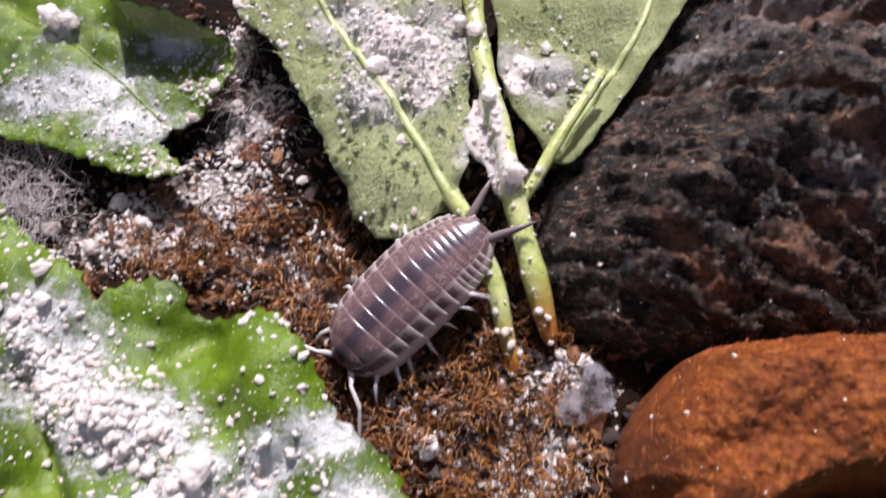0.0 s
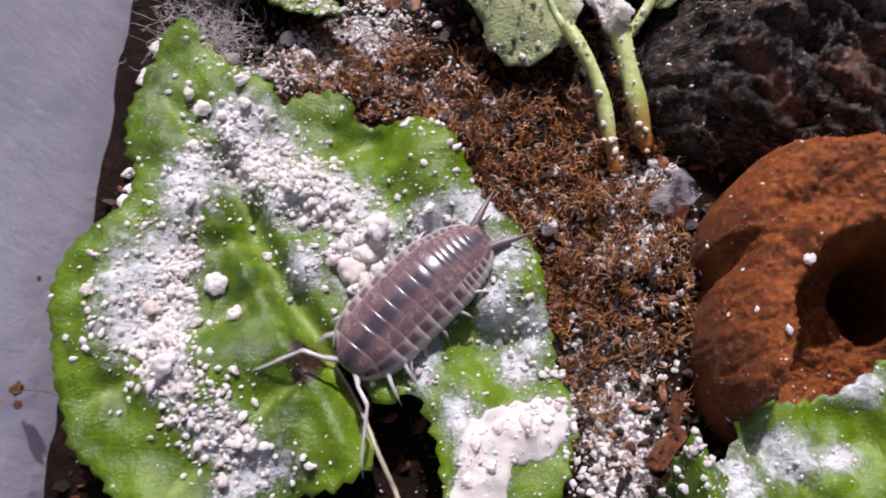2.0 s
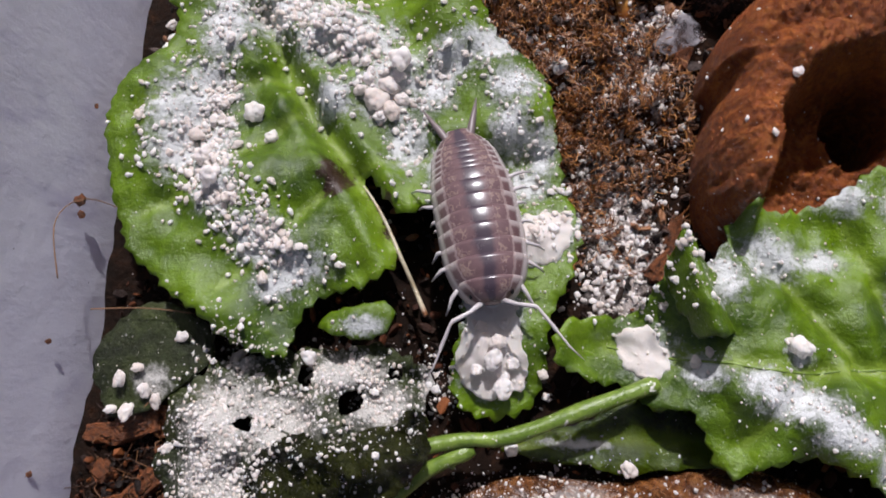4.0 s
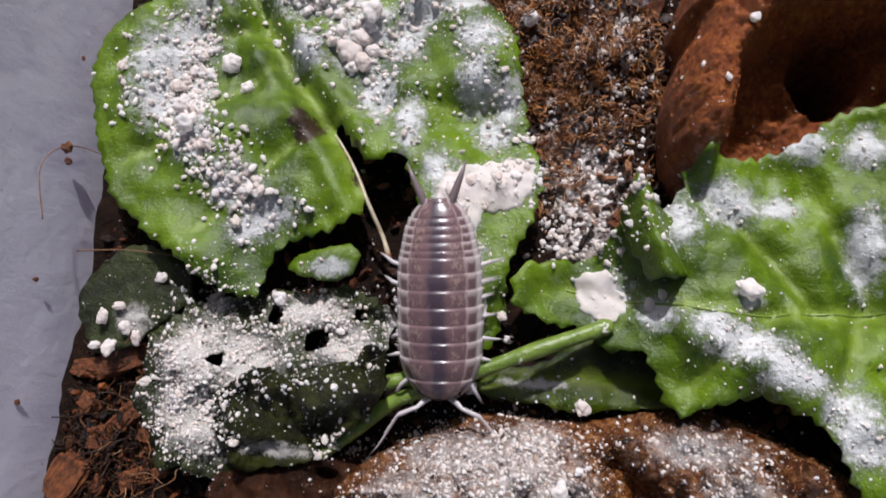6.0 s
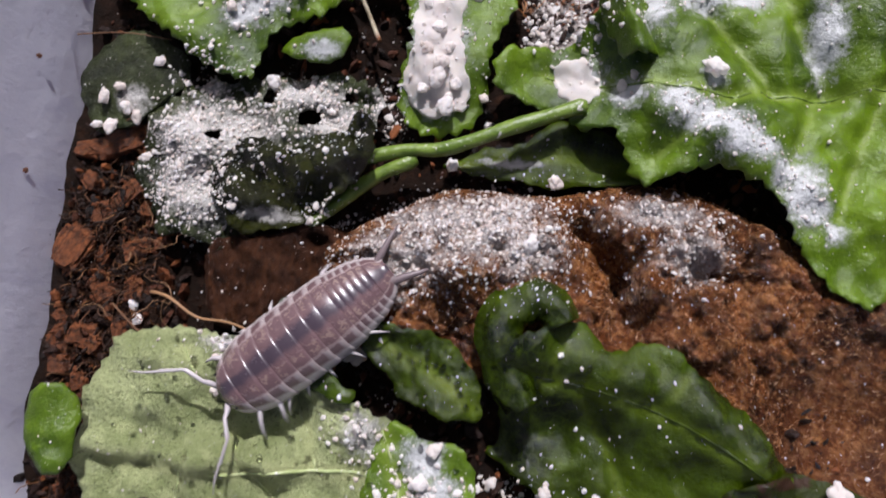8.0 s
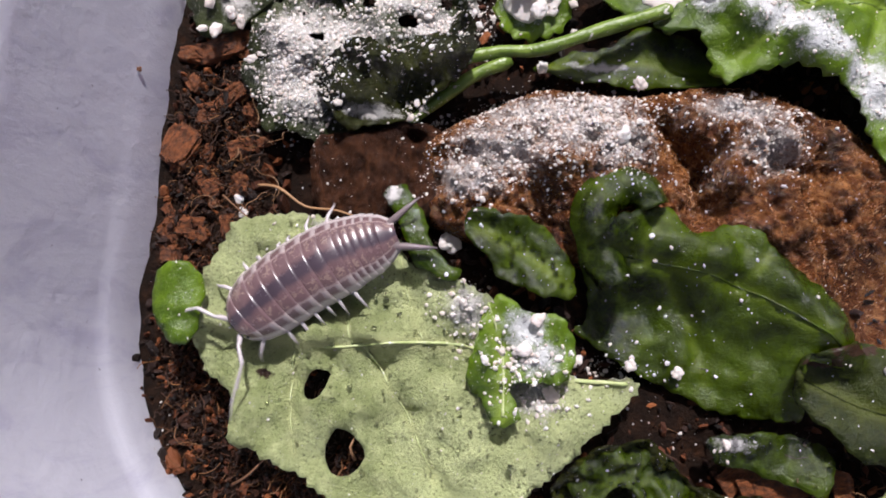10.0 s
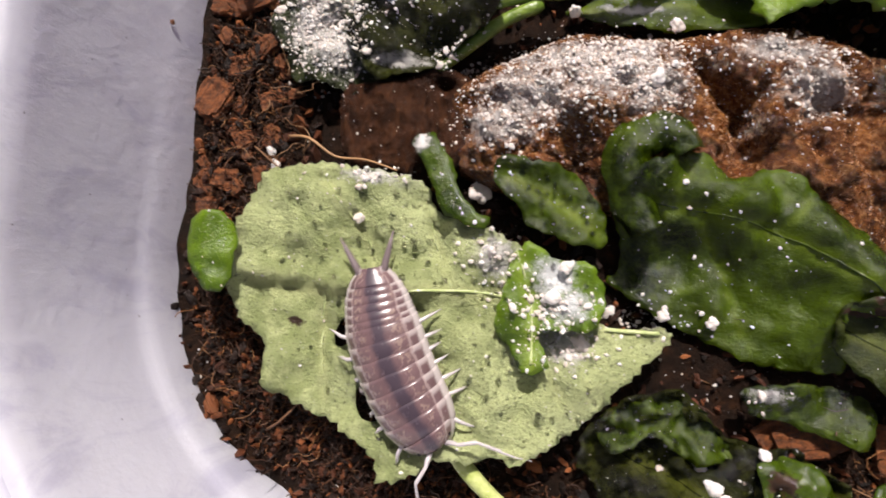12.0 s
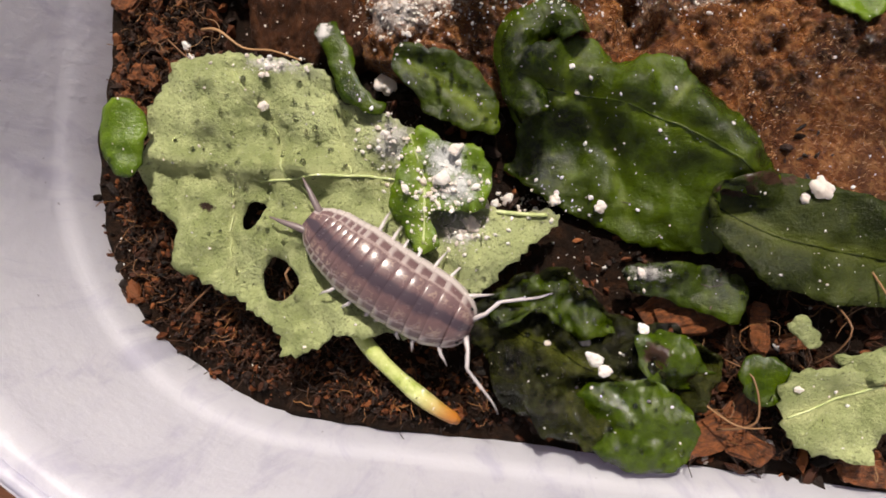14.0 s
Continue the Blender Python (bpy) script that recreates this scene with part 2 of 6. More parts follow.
def powder_material(name, rnd, k=1.0):
    m = Mat(name, 0.85, 0.25)
    c = m.ramp(rnd(m), (0.0, (0.72, 0.62, 0.55)), (0.35, (0.83, 0.77, 0.73)), (1.0, (0.90, 0.87, 0.85)))
    c = m.mix(m.calc("MULTIPLY", m.noise(20 * k, 5, 0.7), 0.2), c, (0.70, 0.62, 0.57))
    m.colour(c).bump(m.noise(26 * k, 6, 0.7), 0.02 * k if k < 1 else 0.006, 0.8)
    m.p.inputs["Subsurface Weight"].default_value = 0.3
    m.p.inputs["Subsurface Radius"].default_value = (0.0006, 0.0005, 0.0004)
    m.through_light(0.4, (0.96, 0.93, 0.91))
    return m.m


CRUST = powder_material("powder_crust", lambda m: m.calc("ADD", 0.2, m.calc("MULTIPLY", m.noise(5.0, 5, 0.7), 0.4)), 1.0)
CRUMB = powder_material("food_crumb", lambda m: m.each(), 0.12)
POWDER = powder_material("food_powder", lambda m: m.island())

dm = Mat("water_drop", 0.03, 0.5)
dm.p.inputs["Transmission Weight"].default_value = 1.0
dm.p.inputs["IOR"].default_value = 1.33
dm.colour((1.0, 1.0, 1.0))
DROP = dm.m

tm = Mat("tub_plastic", 0.30, 0.5)
tc = tm.mix(tm.noise(0.5, 4), (0.66, 0.67, 0.74), (0.81, 0.82, 0.84))
scr = tm.step(tm.noise(1.6, 8, 0.75, (1, 3, 1), 35), 0.52, 0.7)
tc = tm.mix(tm.calc("MULTIPLY", scr, 0.55), tc, (0.78, 0.78, 0.80))
smear = tm.step(tm.noise(1.1, 8, 0.72, (2.2, 2.2, 0.7), 0, 0.8), 0.48, 0.66)
tc = tm.mix(tm.calc("MULTIPLY", smear, 0.75), tc, (0.50, 0.50, 0.60))
tc = tm.mix(tm.step(tm.noise(15, 2, 0.5), 0.74, 0.77), tc, (0.82, 0.81, 0.80))
tc = tm.mix(tm.step(tm.noise(13, 2, 0.5, (1, 1.01, 1), 40), 0.76, 0.79), tc, (0.10, 0.08, 0.09))
tm.colour(tc)
tm.rough(tm.calc("ADD", 0.24, tm.calc("MULTIPLY", tm.noise(6, 5), 0.25)))
tm.bump(tm.noise(2.5, 6, 0.65), 0.03, 0.8)
tm.bump(tm.noise(3.0, 7, 0.7, (2.5, 2.5, 0.5)), 0.015, 0.6)
tm.through_light(0.50, (0.82, 0.79, 0.92))
PLASTIC = tm.m

hm = Mat("shed_skin", 0.4, 0.5)
hm.colour(hm.mix(hm.noise(6, 4), (0.40, 0.38, 0.42), (0.66, 0.64, 0.68)))
hm.bump(hm.noise(14, 5), 0.03).through_light(0.3, (0.5, 0.48, 0.52))
hm.link(hm.calc("MULTIPLY", hm.step(hm.noise(7, 5, 0.7), 0.35, 0.7), 0.5), hm.p.inputs["Alpha"])
SHED = hm.m

tbm = Mat("table_wood", 0.4, 0.5)
tbm.colour(tbm.ramp(tbm.noise(0.8, 7, 0.65, (1, 9, 1), 10), (0.3, (0.05, 0.02, 0.012)), (0.7, (0.17, 0.07, 0.035))))
tbm.bump(tbm.noise(2.0, 6, 0.65, (1, 9, 1), 10), 0.01)
TABLE = tbm.m


# ---- building helpers (centimetres in, metres out) ----
from mathutils.bvhtree import BVHTree
from mathutils.geometry import delaunay_2d_cdt

rng = np.random.default_rng(7)
SURFACES = []      # (vertices, triangles) on which small things come to rest


def mesh_object(name, verts, faces, mat, smooth=True, attrs=None, at=(0, 0, 0)):
    verts = (np.asarray(verts, float) - np.asarray(at, float)) * U
    me = bpy.data.meshes.new(name)
    me.from_pydata(verts.tolist(), [], [tuple(int(i) for i in f) for f in faces])
    me.materials.append(mat)
    if smooth:
        me.polygons.foreach_set("use_smooth", np.ones(len(me.polygons), bool))
    for key, values in (attrs or {}).items():
        a = me.attributes.new(key, "FLOAT", "POINT")
        a.data.foreach_set("value", np.asarray(values, np.float32))
    me.update()
    return new(name, me)


def single(name, verts, faces, mat, at, smooth=True, attrs=None):
    """A thing of one mesh, its origin at its base."""
    ob = mesh_object(name, verts, faces, mat, smooth, attrs, at)
    ob.location = [U * c for c in at]
    return ob


def thing(name, at, label, category, group="", kind=""):
    ob = new(name)
    ob.empty_display_size = U
    ob.location = [U * c for c in at]
    return tagged(ob, label, category, group, kind)


def part(name, verts, faces, mat, parent, label="", at=(0, 0, 0), smooth=True, attrs=None):
    """One mesh under a thing (or a part); at is the parent's own origin in the same coordinates."""
    ob = mesh_object(name, verts, faces, mat, smooth, attrs, at)
    ob.parent = parent
    return tagged(ob, label) if label else ob


def fbm(x, y, scale, octaves=4, seed=0.0, smooth=1.0, z=0.0):
    """Fractal noise, about -1 to 1, over arrays."""
    x, y = np.asarray(x, float), np.asarray(y, float)
    flat = [noise.fractal(Vector((a * scale + seed, b * scale - seed * 0.7, z + seed * 1.3)), smooth, 2.0, octaves)
            for a, b in zip(x.ravel(), y.ravel())]
    return np.array(flat).reshape(x.shape)


def inside(px, py, poly):
    poly = np.asarray(poly)
    px, py = np.asarray(px), np.asarray(py)
    hit = np.zeros(px.shape, bool)
    xj, yj = poly[-1]
    for xi, yi in poly:
        cross = ((yi > py) != (yj > py)) & (px < (xj - xi) * (py - yi) / ((yj - yi) or 1e-12) + xi)
        hit ^= cross
        xj, yj = xi, yi
    return hit


def to_line(px, py, line, closed=False):
    """Distance of points from a polyline, and how far along it (0 to 1) the foot lies."""
    line = np.asarray(line, float)
    if closed:
        line = np.vstack([line, line[:1]])
    best, along = np.full(np.shape(px), 1e9), np.zeros(np.shape(px))
    n = len(line) - 1
    for i in range(n):
        ax, ay = line[i]
        bx, by = line[i + 1]
        dx, dy = bx - ax, by - ay
        k = np.clip(((px - ax) * dx + (py - ay) * dy) / (dx * dx + dy * dy + 1e-12), 0, 1)
        d = np.hypot(px - ax - k * dx, py - ay - k * dy)
        near = d < best
        best = np.where(near, d, best)
        along = np.where(near, (i + k) / n, along)
    return best, along


def spline(pts, step, closed=True):
    """A smooth curve through control points, sampled about every step."""
    p = np.asarray(pts, float)
    n = len(p)
    out = []
    for i in range(n if closed else n - 1):
        if closed:
            a, b, c, d = p[(i - 1) % n], p[i], p[(i + 1) % n], p[(i + 2) % n]
        else:
            a, b, c, d = p[max(i - 1, 0)], p[i], p[i + 1], p[min(i + 2, n - 1)]
        m = max(2, int(np.linalg.norm(c - b) / step))
        for k in np.arange(m) / m:
            out.append(0.5 * (2 * b + (c - a) * k + (2 * a - 5 * b + 4 * c - d) * k ** 2 + (3 * b - a - 3 * c + d) * k ** 3))
    if not closed:
        out.append(p[-1])
    return np.array(out)


def ragged(curve, tooth, pitch, rough, seed):
    """The curve with small teeth and an uneven edge."""
    nxt, prv = np.roll(curve, -1, 0), np.roll(curve, 1, 0)
    tan = nxt - prv
    tan /= np.linalg.norm(tan, axis=1)[:, None] + 1e-9
    nor = np.stack([tan[:, 1], -tan[:, 0]], 1)
    if inside(*(curve[:1] + nor[:1] * 0.02).T, curve)[0]:
        nor = -nor
    s = np.concatenate([[0], np.cumsum(np.linalg.norm(np.diff(curve, axis=0), axis=1))])
    saw = (s / pitch) % 1.0
    off = tooth * (np.where(saw < 0.75, saw / 0.75, (1 - saw) / 0.25) - 0.5)
    off += rough * fbm(curve[:, 0], curve[:, 1], 3.0, 4, seed)
    return curve + nor * off[:, None]


def sheet(outline, step, holes=(), seed=0):
    """Points and triangles that fill an outline, with holes cut out."""
    x0, y0 = outline.min(0)
    x1, y1 = outline.max(0)
    gx, gy = np.meshgrid(np.arange(x0, x1, step), np.arange(y0, y1, step * 0.87))
    gx = gx + (np.arange(gx.shape[0]) % 2)[:, None] * step / 2
    r = np.random.default_rng(seed)
    gx, gy = gx.ravel() + r.uniform(-.15, .15, gx.size) * step, gy.ravel() + r.uniform(-.15, .15, gy.size) * step
    keep = inside(gx, gy, outline)
    d, _ = to_line(gx, gy, outline, True)
    keep &= d > step * 0.45
    for h in holes:
        dh, _ = to_line(gx, gy, h, True)
        keep &= ~inside(gx, gy, h) & (dh > step * 0.4)
    loops = [outline, *holes]
    verts, edges = [], []
    for lp in loops:
        b = len(verts)
        verts += [tuple(p) for p in lp]
        edges += [(b + i, b + (i + 1) % len(lp)) for i in range(len(lp))]
    verts += list(zip(gx[keep], gy[keep]))
    vs, _, fs, *_ = delaunay_2d_cdt([Vector(v) for v in verts], edges, [], 0, 1e-6)
    vs = np.array([(v.x, v.y) for v in vs])
    fs = np.array([f for f in fs if len(f) == 3])
    c = vs[fs].mean(1)
    ok = inside(c[:, 0], c[:, 1], outline)
    for h in holes:
        ok &= ~inside(c[:, 0], c[:, 1], h)
    fs = fs[ok]
    a, b, c = vs[fs[:, 0]], vs[fs[:, 1]], vs[fs[:, 2]]
    area = (b[:, 0] - a[:, 0]) * (c[:, 1] - a[:, 1]) - (b[:, 1] - a[:, 1]) * (c[:, 0] - a[:, 0])
    fs = np.where((area < 0)[:, None], fs[:, ::-1], fs)
    fs = fs[np.abs(area) > 1e-9]
    used = np.unique(fs)
    idx = np.full(len(vs), -1)
    idx[used] = np.arange(len(used))
    return vs[used], idx[fs]


def rim_edges(fs):
    e = np.vstack([fs[:, [0, 1]], fs[:, [1, 2]], fs[:, [2, 0]]])
    have = set(map(tuple, e.tolist()))
    return [(a, b) for a, b in have if (b, a) not in have]


def thicken(v, fs, th):
    """Gives a sheet a lower side and an edge. th: thickness in centimetres, or one for each point."""
    n = len(v)
    low = v.copy()
    low[:, 2] -= th
    faces = fs.tolist() + (fs[:, ::-1] + n).tolist()
    faces += [(a, a + n, b + n, b) for a, b in rim_edges(fs)]
    return np.vstack([v, low]), faces


def tube(line, radii, sides=6, cap=True):
    """A round bar along a 3D polyline with a radius at each point."""
    line = np.asarray(line, float)
    radii = np.broadcast_to(np.asarray(radii, float), (len(line),))
    t = np.gradient(line, axis=0)
    t /= np.linalg.norm(t, axis=1)[:, None] + 1e-12
    up = np.array([0.0, 0.0, 1.0])
    if abs(t[0] @ up) > 0.9:
        up = np.array([1.0, 0.0, 0.0])
    verts, faces = [], []
    for p, d, r in zip(line, t, radii):
        s = np.cross(up, d)
        s /= np.linalg.norm(s) + 1e-12
        u = np.cross(d, s)
        for k in range(sides):
            a = 2 * math.pi * k / sides
            verts.append(p + r * (math.cos(a) * s + math.sin(a) * u))
    for i in range(len(line) - 1):
        for k in range(sides):
            a, b = i * sides + k, i * sides + (k + 1) % sides
            faces.append((a, b, b + sides, a + sides))
    if cap:
        faces.append(tuple(range(sides))[::-1])
        faces.append(tuple(range((len(line) - 1) * sides, len(line) * sides)))
    return np.array(verts), faces


def ball(sub):
    b = bmesh.new()
    bmesh.ops.create_icosphere(b, subdivisions=sub, radius=1.0)
    v = np.array([p.co[:] for p in b.verts])
    f = np.array([[p.index for p in q.verts] for q in b.faces])
    b.free()
    return v, f


BALL = {k: ball(k) for k in (1, 2, 3, 4)}


def lump(sub, size, seed, squash=0.8, rough=0.25, freq=1.3):
    v, f = BALL[sub]
    n = np.array([noise.fractal(Vector(p * freq + seed * 3.1), 1.0, 2.0, 3) for p in v])
    w = v * (1 + rough * n)[:, None] * size
    w[:, 2] *= squash
    return w, f


class Heap:
    """Many small pieces gathered into one mesh."""

    def __init__(self):
        self.v, self.f, self.n = [], [], 0

    def add(self, v, f):
        f = np.asarray(f)
        self.v.append(v)
        self.f.append(f + self.n)
        self.n += len(v)

    def build(self, name, mat, label, category, smooth=True, kind="stuff"):
        faces = [tuple(r) for f in self.f for r in f.tolist()]
        ob = mesh_object(name, np.vstack(self.v), faces, mat, smooth)
        return tagged(ob, label, category, kind=kind)


def turned(v, r):
    q = Euler(r.uniform(0, 6.28, 3)).to_matrix()
    return v @ np.array(q).T


def blots(x, y, spots):
    """How thickly powder lies: 0 to 1 round a few oval spots (x, y, half width, half height)."""
    out = np.zeros(np.shape(x))
    for sx_, sy_, rx, ry in spots:
        out = np.maximum(out, np.exp(-(((x - sx_) / rx) ** 2 + ((y - sy_) / ry) ** 2) * 0.8))
    return out


def rest_tree():
    vs, fs, n = [], [], 0
    for v, f in SURFACES:
        vs.append(v)
        fs += (np.asarray(f) + n).tolist()
        n += len(v)
    return BVHTree.FromPolygons(np.vstack(vs).tolist(), fs)


# ---- where the powder lies ----
DUST_A = [(-0.72, 2.95, 0.34, 0.30), (-0.25, 3.15, 0.22, 0.22), (-2.35, 2.85, 0.3, 0.35), (-1.0, 3.35, 0.35, 0.3), (-0.35, 2.95, 0.2, 0.3), (-2.5, 2.3, 0.25, 0.3), (-1.55, 1.15, 0.2, 0.15), (-1.9, 4.1, 0.35, 0.25), (-1.72, 3.75, 0.44, 0.38), (-1.28, 3.37, 0.38, 0.31), (-0.65, 3.12, 0.2, 0.2), (-0.76, 2.77, 0.28, 0.26), (-2.22, 3.47, 0.29, 0.43),
          (-2.22, 2.30, 0.25, 0.3), (-2.06, 1.89, 0.24, 0.25), (-1.69, 1.50, 0.24, 0.23), (-1.40, 1.30, 0.32, 0.2), (-2.5, 2.6, 0.3, 0.4),
          (-1.2, 2.75, 0.2, 0.2), (-0.55, 2.4, 0.2, 0.3)]
DUST_STRIP = [(0.3, 2.9, 0.25, 0.2), (0.55, 2.35, 0.14, 0.3), (-0.25, 2.1, 0.15, 0.3), (0.0, 1.7, 0.15, 0.2), (0.18, 1.45, 0.22, 0.33), (0.60, 1.68, 0.26, 0.2), (0.20, 0.96, 0.25, 0.36), (0.29, 2.48, 0.2, 0.25), (0.2, 0.55, 0.22, 0.2), (0.45, 2.1, 0.2, 0.2), (0.1, 3.3, 0.3, 0.2)]
DUST_SOIL = [(-0.6, 4.62, 0.4, 0.18), (0.1, 4.25, 0.25, 0.2), (1.6, 3.72, 0.22, 0.18), (1.35, 3.2, 0.3, 0.3), (-1.04, 5.15, 0.5, 0.36), (-1.51, 4.87, 0.36, 0.26), (-0.80, 5.97, 0.3, 0.45), (-0.10, 4.50, 0.26, 0.2), (-1.02, 6.66, 0.22, 0.26), (-1.92, 4.79, 0.24, 0.2)]
DUST_GAP = [(1.24, 1.90, 0.4, 0.3), (1.16, 2.27, 0.36, 0.3), (1.31, 1.55, 0.36, 0.2), (1.25, 1.25, 0.3, 0.2)]
DUST_D = [(0.1, 6.5, 0.4, 0.3), (0.3, 5.7, 0.3, 0.3), (1.6, 5.9, 0.25, 0.3), (0.38, 6.13, 0.38, 0.41), (0.68, 5.92, 0.25, 0.40), (0.89, 6.23, 0.21, 0.31), (1.08, 5.28, 0.2, 0.3), (1.26, 4.92, 0.15, 0.26), (1.38, 6.01, 0.21, 0.25), (0.80, 6.45, 0.26, 0.16)]
DUST_C = [(-1.97, 6.02, 0.5, 0.28), (-1.60, 5.70, 0.4, 0.26), (-2.32, 6.59, 0.19, 0.18), (-1.37, 6.45, 0.3, 0.2), (-2.4, 5.9, 0.3, 0.2)]
# broad leaf: powder spots, and glare along its fold painted as the same film
DUST_GLARE_B = [(2.12, 0.54, 0.20, 0.12), (2.34, 0.44, 0.22, 0.14), (2.58, 0.28, 0.22, 0.13), (2.76, 0.18, 0.14, 0.09), (3.02, -0.04, 0.16, 0.12), (3.2, -0.26, 0.16, 0.14), (3.36, -0.42, 0.12, 0.10), (2.35, 0.42, 0.3, 0.16), (3.1, -0.12, 0.2, 0.3), (1.85, 1.36, 0.22, 0.2), (2.85, 2.0, 0.25, 0.15), (2.7, 1.5, 0.2, 0.12), (3.3, 1.2, 0.15, 0.4), (1.40, 0.76, 0.22, 0.2), (1.89, 1.31, 0.2, 0.22), (2.2, 0.48, 0.16, 0.14), (2.4, 0.36, 0.2, 0.12), (2.66, 0.17, 0.24, 0.12), (3.06, -0.19, 0.16, 0.2), (2.95, 0.0, 0.12, 0.16), (2.41, 0.77, 0.12, 0.13), (3.31, 1.98, 0.2, 0.2), (1.77, 0.61, 0.16, 0.14), (2.3, 1.5, 0.3, 0.2)]
DUST_L = [(-1.85, 0.1, 0.35, 0.35), (-1.75, -0.5, 0.3, 0.25), (-0.6, -0.55, 0.2, 0.08), (-1.48, 0.08, 0.5, 0.28), (-0.95, 0.49, 0.38, 0.2), (-1.91, -0.32, 0.29, 0.27), (-0.63, 0.23, 0.28, 0.23), (-0.23, 0.44, 0.14, 0.23), (-1.82, 0.64, 0.2, 0.2)]
DUST_G = [(0.75, -0.62, 0.5, 0.3), (0.44, -0.55, 0.57, 0.22), (0.09, -0.87, 0.43, 0.26), (1.07, -0.74, 0.3, 0.26), (0.90, -0.41, 0.3, 0.17), (-0.17, -1.14, 0.29, 0.2), (2.07, -0.36, 0.4, 0.15), (2.31, -0.68, 0.3, 0.2)]
DUST_H = [(-0.07, -2.27, 0.2, 0.2), (0.36, -2.66, 0.2, 0.17), (0.53, -2.93, 0.25, 0.17), (1.06, -2.64, 0.32, 0.1), (-1.19, -1.68, 0.3, 0.08)]

BEIGE = [(-1.9, 3.74, 0.2, 0.22), (-1.35, 3.52, 0.26, 0.2), (-1.05, 3.3, 0.22, 0.16), (-2.2, 2.06, 0.2, 0.25), (-1.85, 1.75, 0.2, 0.2), (-2.2, 2.7, 0.14, 0.3), (-1.6, 1.45, 0.2, 0.14)]
COIR = [(0.8, 3.6, 0.6, 0.6), (0.1, 4.2, 0.5, 0.4), (1.2, 2.9, 0.4, 0.5)]
WETTED = [(1.75, -2.1, 0.35, 0.25), (1.45, -2.6, 0.3, 0.12), (2.2, -3.15, 0.3, 0.12), (1.88, -3.21, 0.2, 0.1), (1.6, -1.6, 0.2, 0.12), (0.3, -1.5, 0.25, 0.12), (1.9, -3.85, 0.3, 0.12)]

# ---- the ground forms, as heights over the plan ----
def soil_height(x, y):
    h = 0.13 * fbm(x, y, 0.9, 4, 3.0) + 0.05 * fbm(x, y, 4.0, 3, 9.0)
    # frayed clumps of coir
    coir = blots(x, y, [(0.8, 3.6, 0.7, 0.8), (0.0, 4.2, 0.6, 0.5), (-0.8, 4.75, 0.7, 0.35), (1.2, 2.7, 0.5, 0.7)])
    h = h + coir * (0.20 * np.maximum(fbm(x, y, 2.6, 3, 5.0), -0.25) + 0.08 * fbm(x, y, 8.0, 3, 6.0, 0.6))
    # it sinks under the loose leaves by the near end and rises a little under the powder
    return h - 0.04 + 0.10 * blots(x, y, [(-0.3, 4.6, 1.6, 0.9), (1.0, 3.6, 0.6, 0.7)])


WOOD_DARK = spline([(1.44, 4.62), (1.60, 4.12), (2.24, 3.86), (3.6, 3.9), (5.0, 4.0), (6.2, 5.0), (6.3, 7.5), (4.6, 8.7), (3.1, 7.7), (2.6, 6.6), (2.1, 5.75), (1.62, 5.24)], 0.06)
WOOD_RED = spline([(2.55, 3.86), (2.20, 3.66), (1.96, 3.34), (1.88, 3.02), (1.95, 2.84), (1.86, 2.55), (1.82, 2.15), (1.94, 1.72), (2.4, 1.5), (3.3, 1.45), (4.2, 1.8), (4.5, 3.0), (3.7, 3.88)], 0.05)
WOOD_BROWN = spline([(-0.72, -0.95), (-0.42, -0.62), (-0.06, -0.42), (0.42, -0.2), (1.21, -0.2), (2.11, -0.04), (2.83, -0.28), (3.5, -0.6), (4.4, -0.9), (5.0, -1.7), (4.6, -2.6),
                     (3.9, -2.65), (3.15, -2.35), (2.5, -2.4), (1.5, -1.95), (0.3, -1.75), (-0.3, -1.62), (-0.65, -1.4)], 0.05)
WOOD_SLAB = spline([(-1.64, -0.85), (-1.2, -0.72), (-0.8, -0.58), (-0.4, -0.7), (-0.3, -1.2), (-0.6, -1.6), (-1.1, -1.62), (-1.57, -1.5)], 0.05)


def dome(x, y, outline, width):
    d, _ = to_line(x, y, outline, True)
    k = np.clip(d / width, 0, 1)
    return np.where(inside(x, y, outline), np.sqrt(np.clip(1 - (1 - k) ** 2, 0, 1)), 0.0)


LOG_CUT = [(2.3, 5.9), (2.47, 5.66), (2.73, 5.44), (3.06, 5.26), (3.4, 5.1)]


def dark_height(x, y):
    u, v = 0.92 * x - 0.39 * y, 0.39 * x + 0.92 * y
    d, _ = to_line(x, y, WOOD_DARK, True)
    k = np.clip(d / 1.2, 0, 1)
    z = np.where(inside(x, y, WOOD_DARK), 0.30 * np.clip(d / 0.12, 0, 1) ** 0.5 + 1.0 * k * (1.3 - 0.3 * k), 0.0)
    ridges = 0.12 * fbm(u * 0.3, v * 1.4, 1.9, 4, 21.0, 0.8) - 0.07 * np.abs(fbm(u * 0.12, v * 1.5, 2.4, 4, 23.0, 0.7)) + 0.085 * fbm(u * 0.4, v * 1.5, 5.5, 5, 22.0, 0.4) + 0.03 * fbm(x, y, 14.0, 3, 24.0, 0.5)
    cut, _ = to_line(x, y, LOG_CUT)
    cut2, _ = to_line(x, y, [(3.1, 6.3), (3.3, 6.12), (3.56, 5.92), (3.9, 5.75)])
    groove = np.exp(-(cut / 0.05) ** 2) + np.exp(-(cut2 / 0.06) ** 2)
    lip = np.exp(-((cut - 0.12) / 0.06) ** 2)
    return np.where(z > 0, z + ridges * np.clip(z * 3, 0, 1) - 0.13 * groove + 0.06 * lip, -0.1)


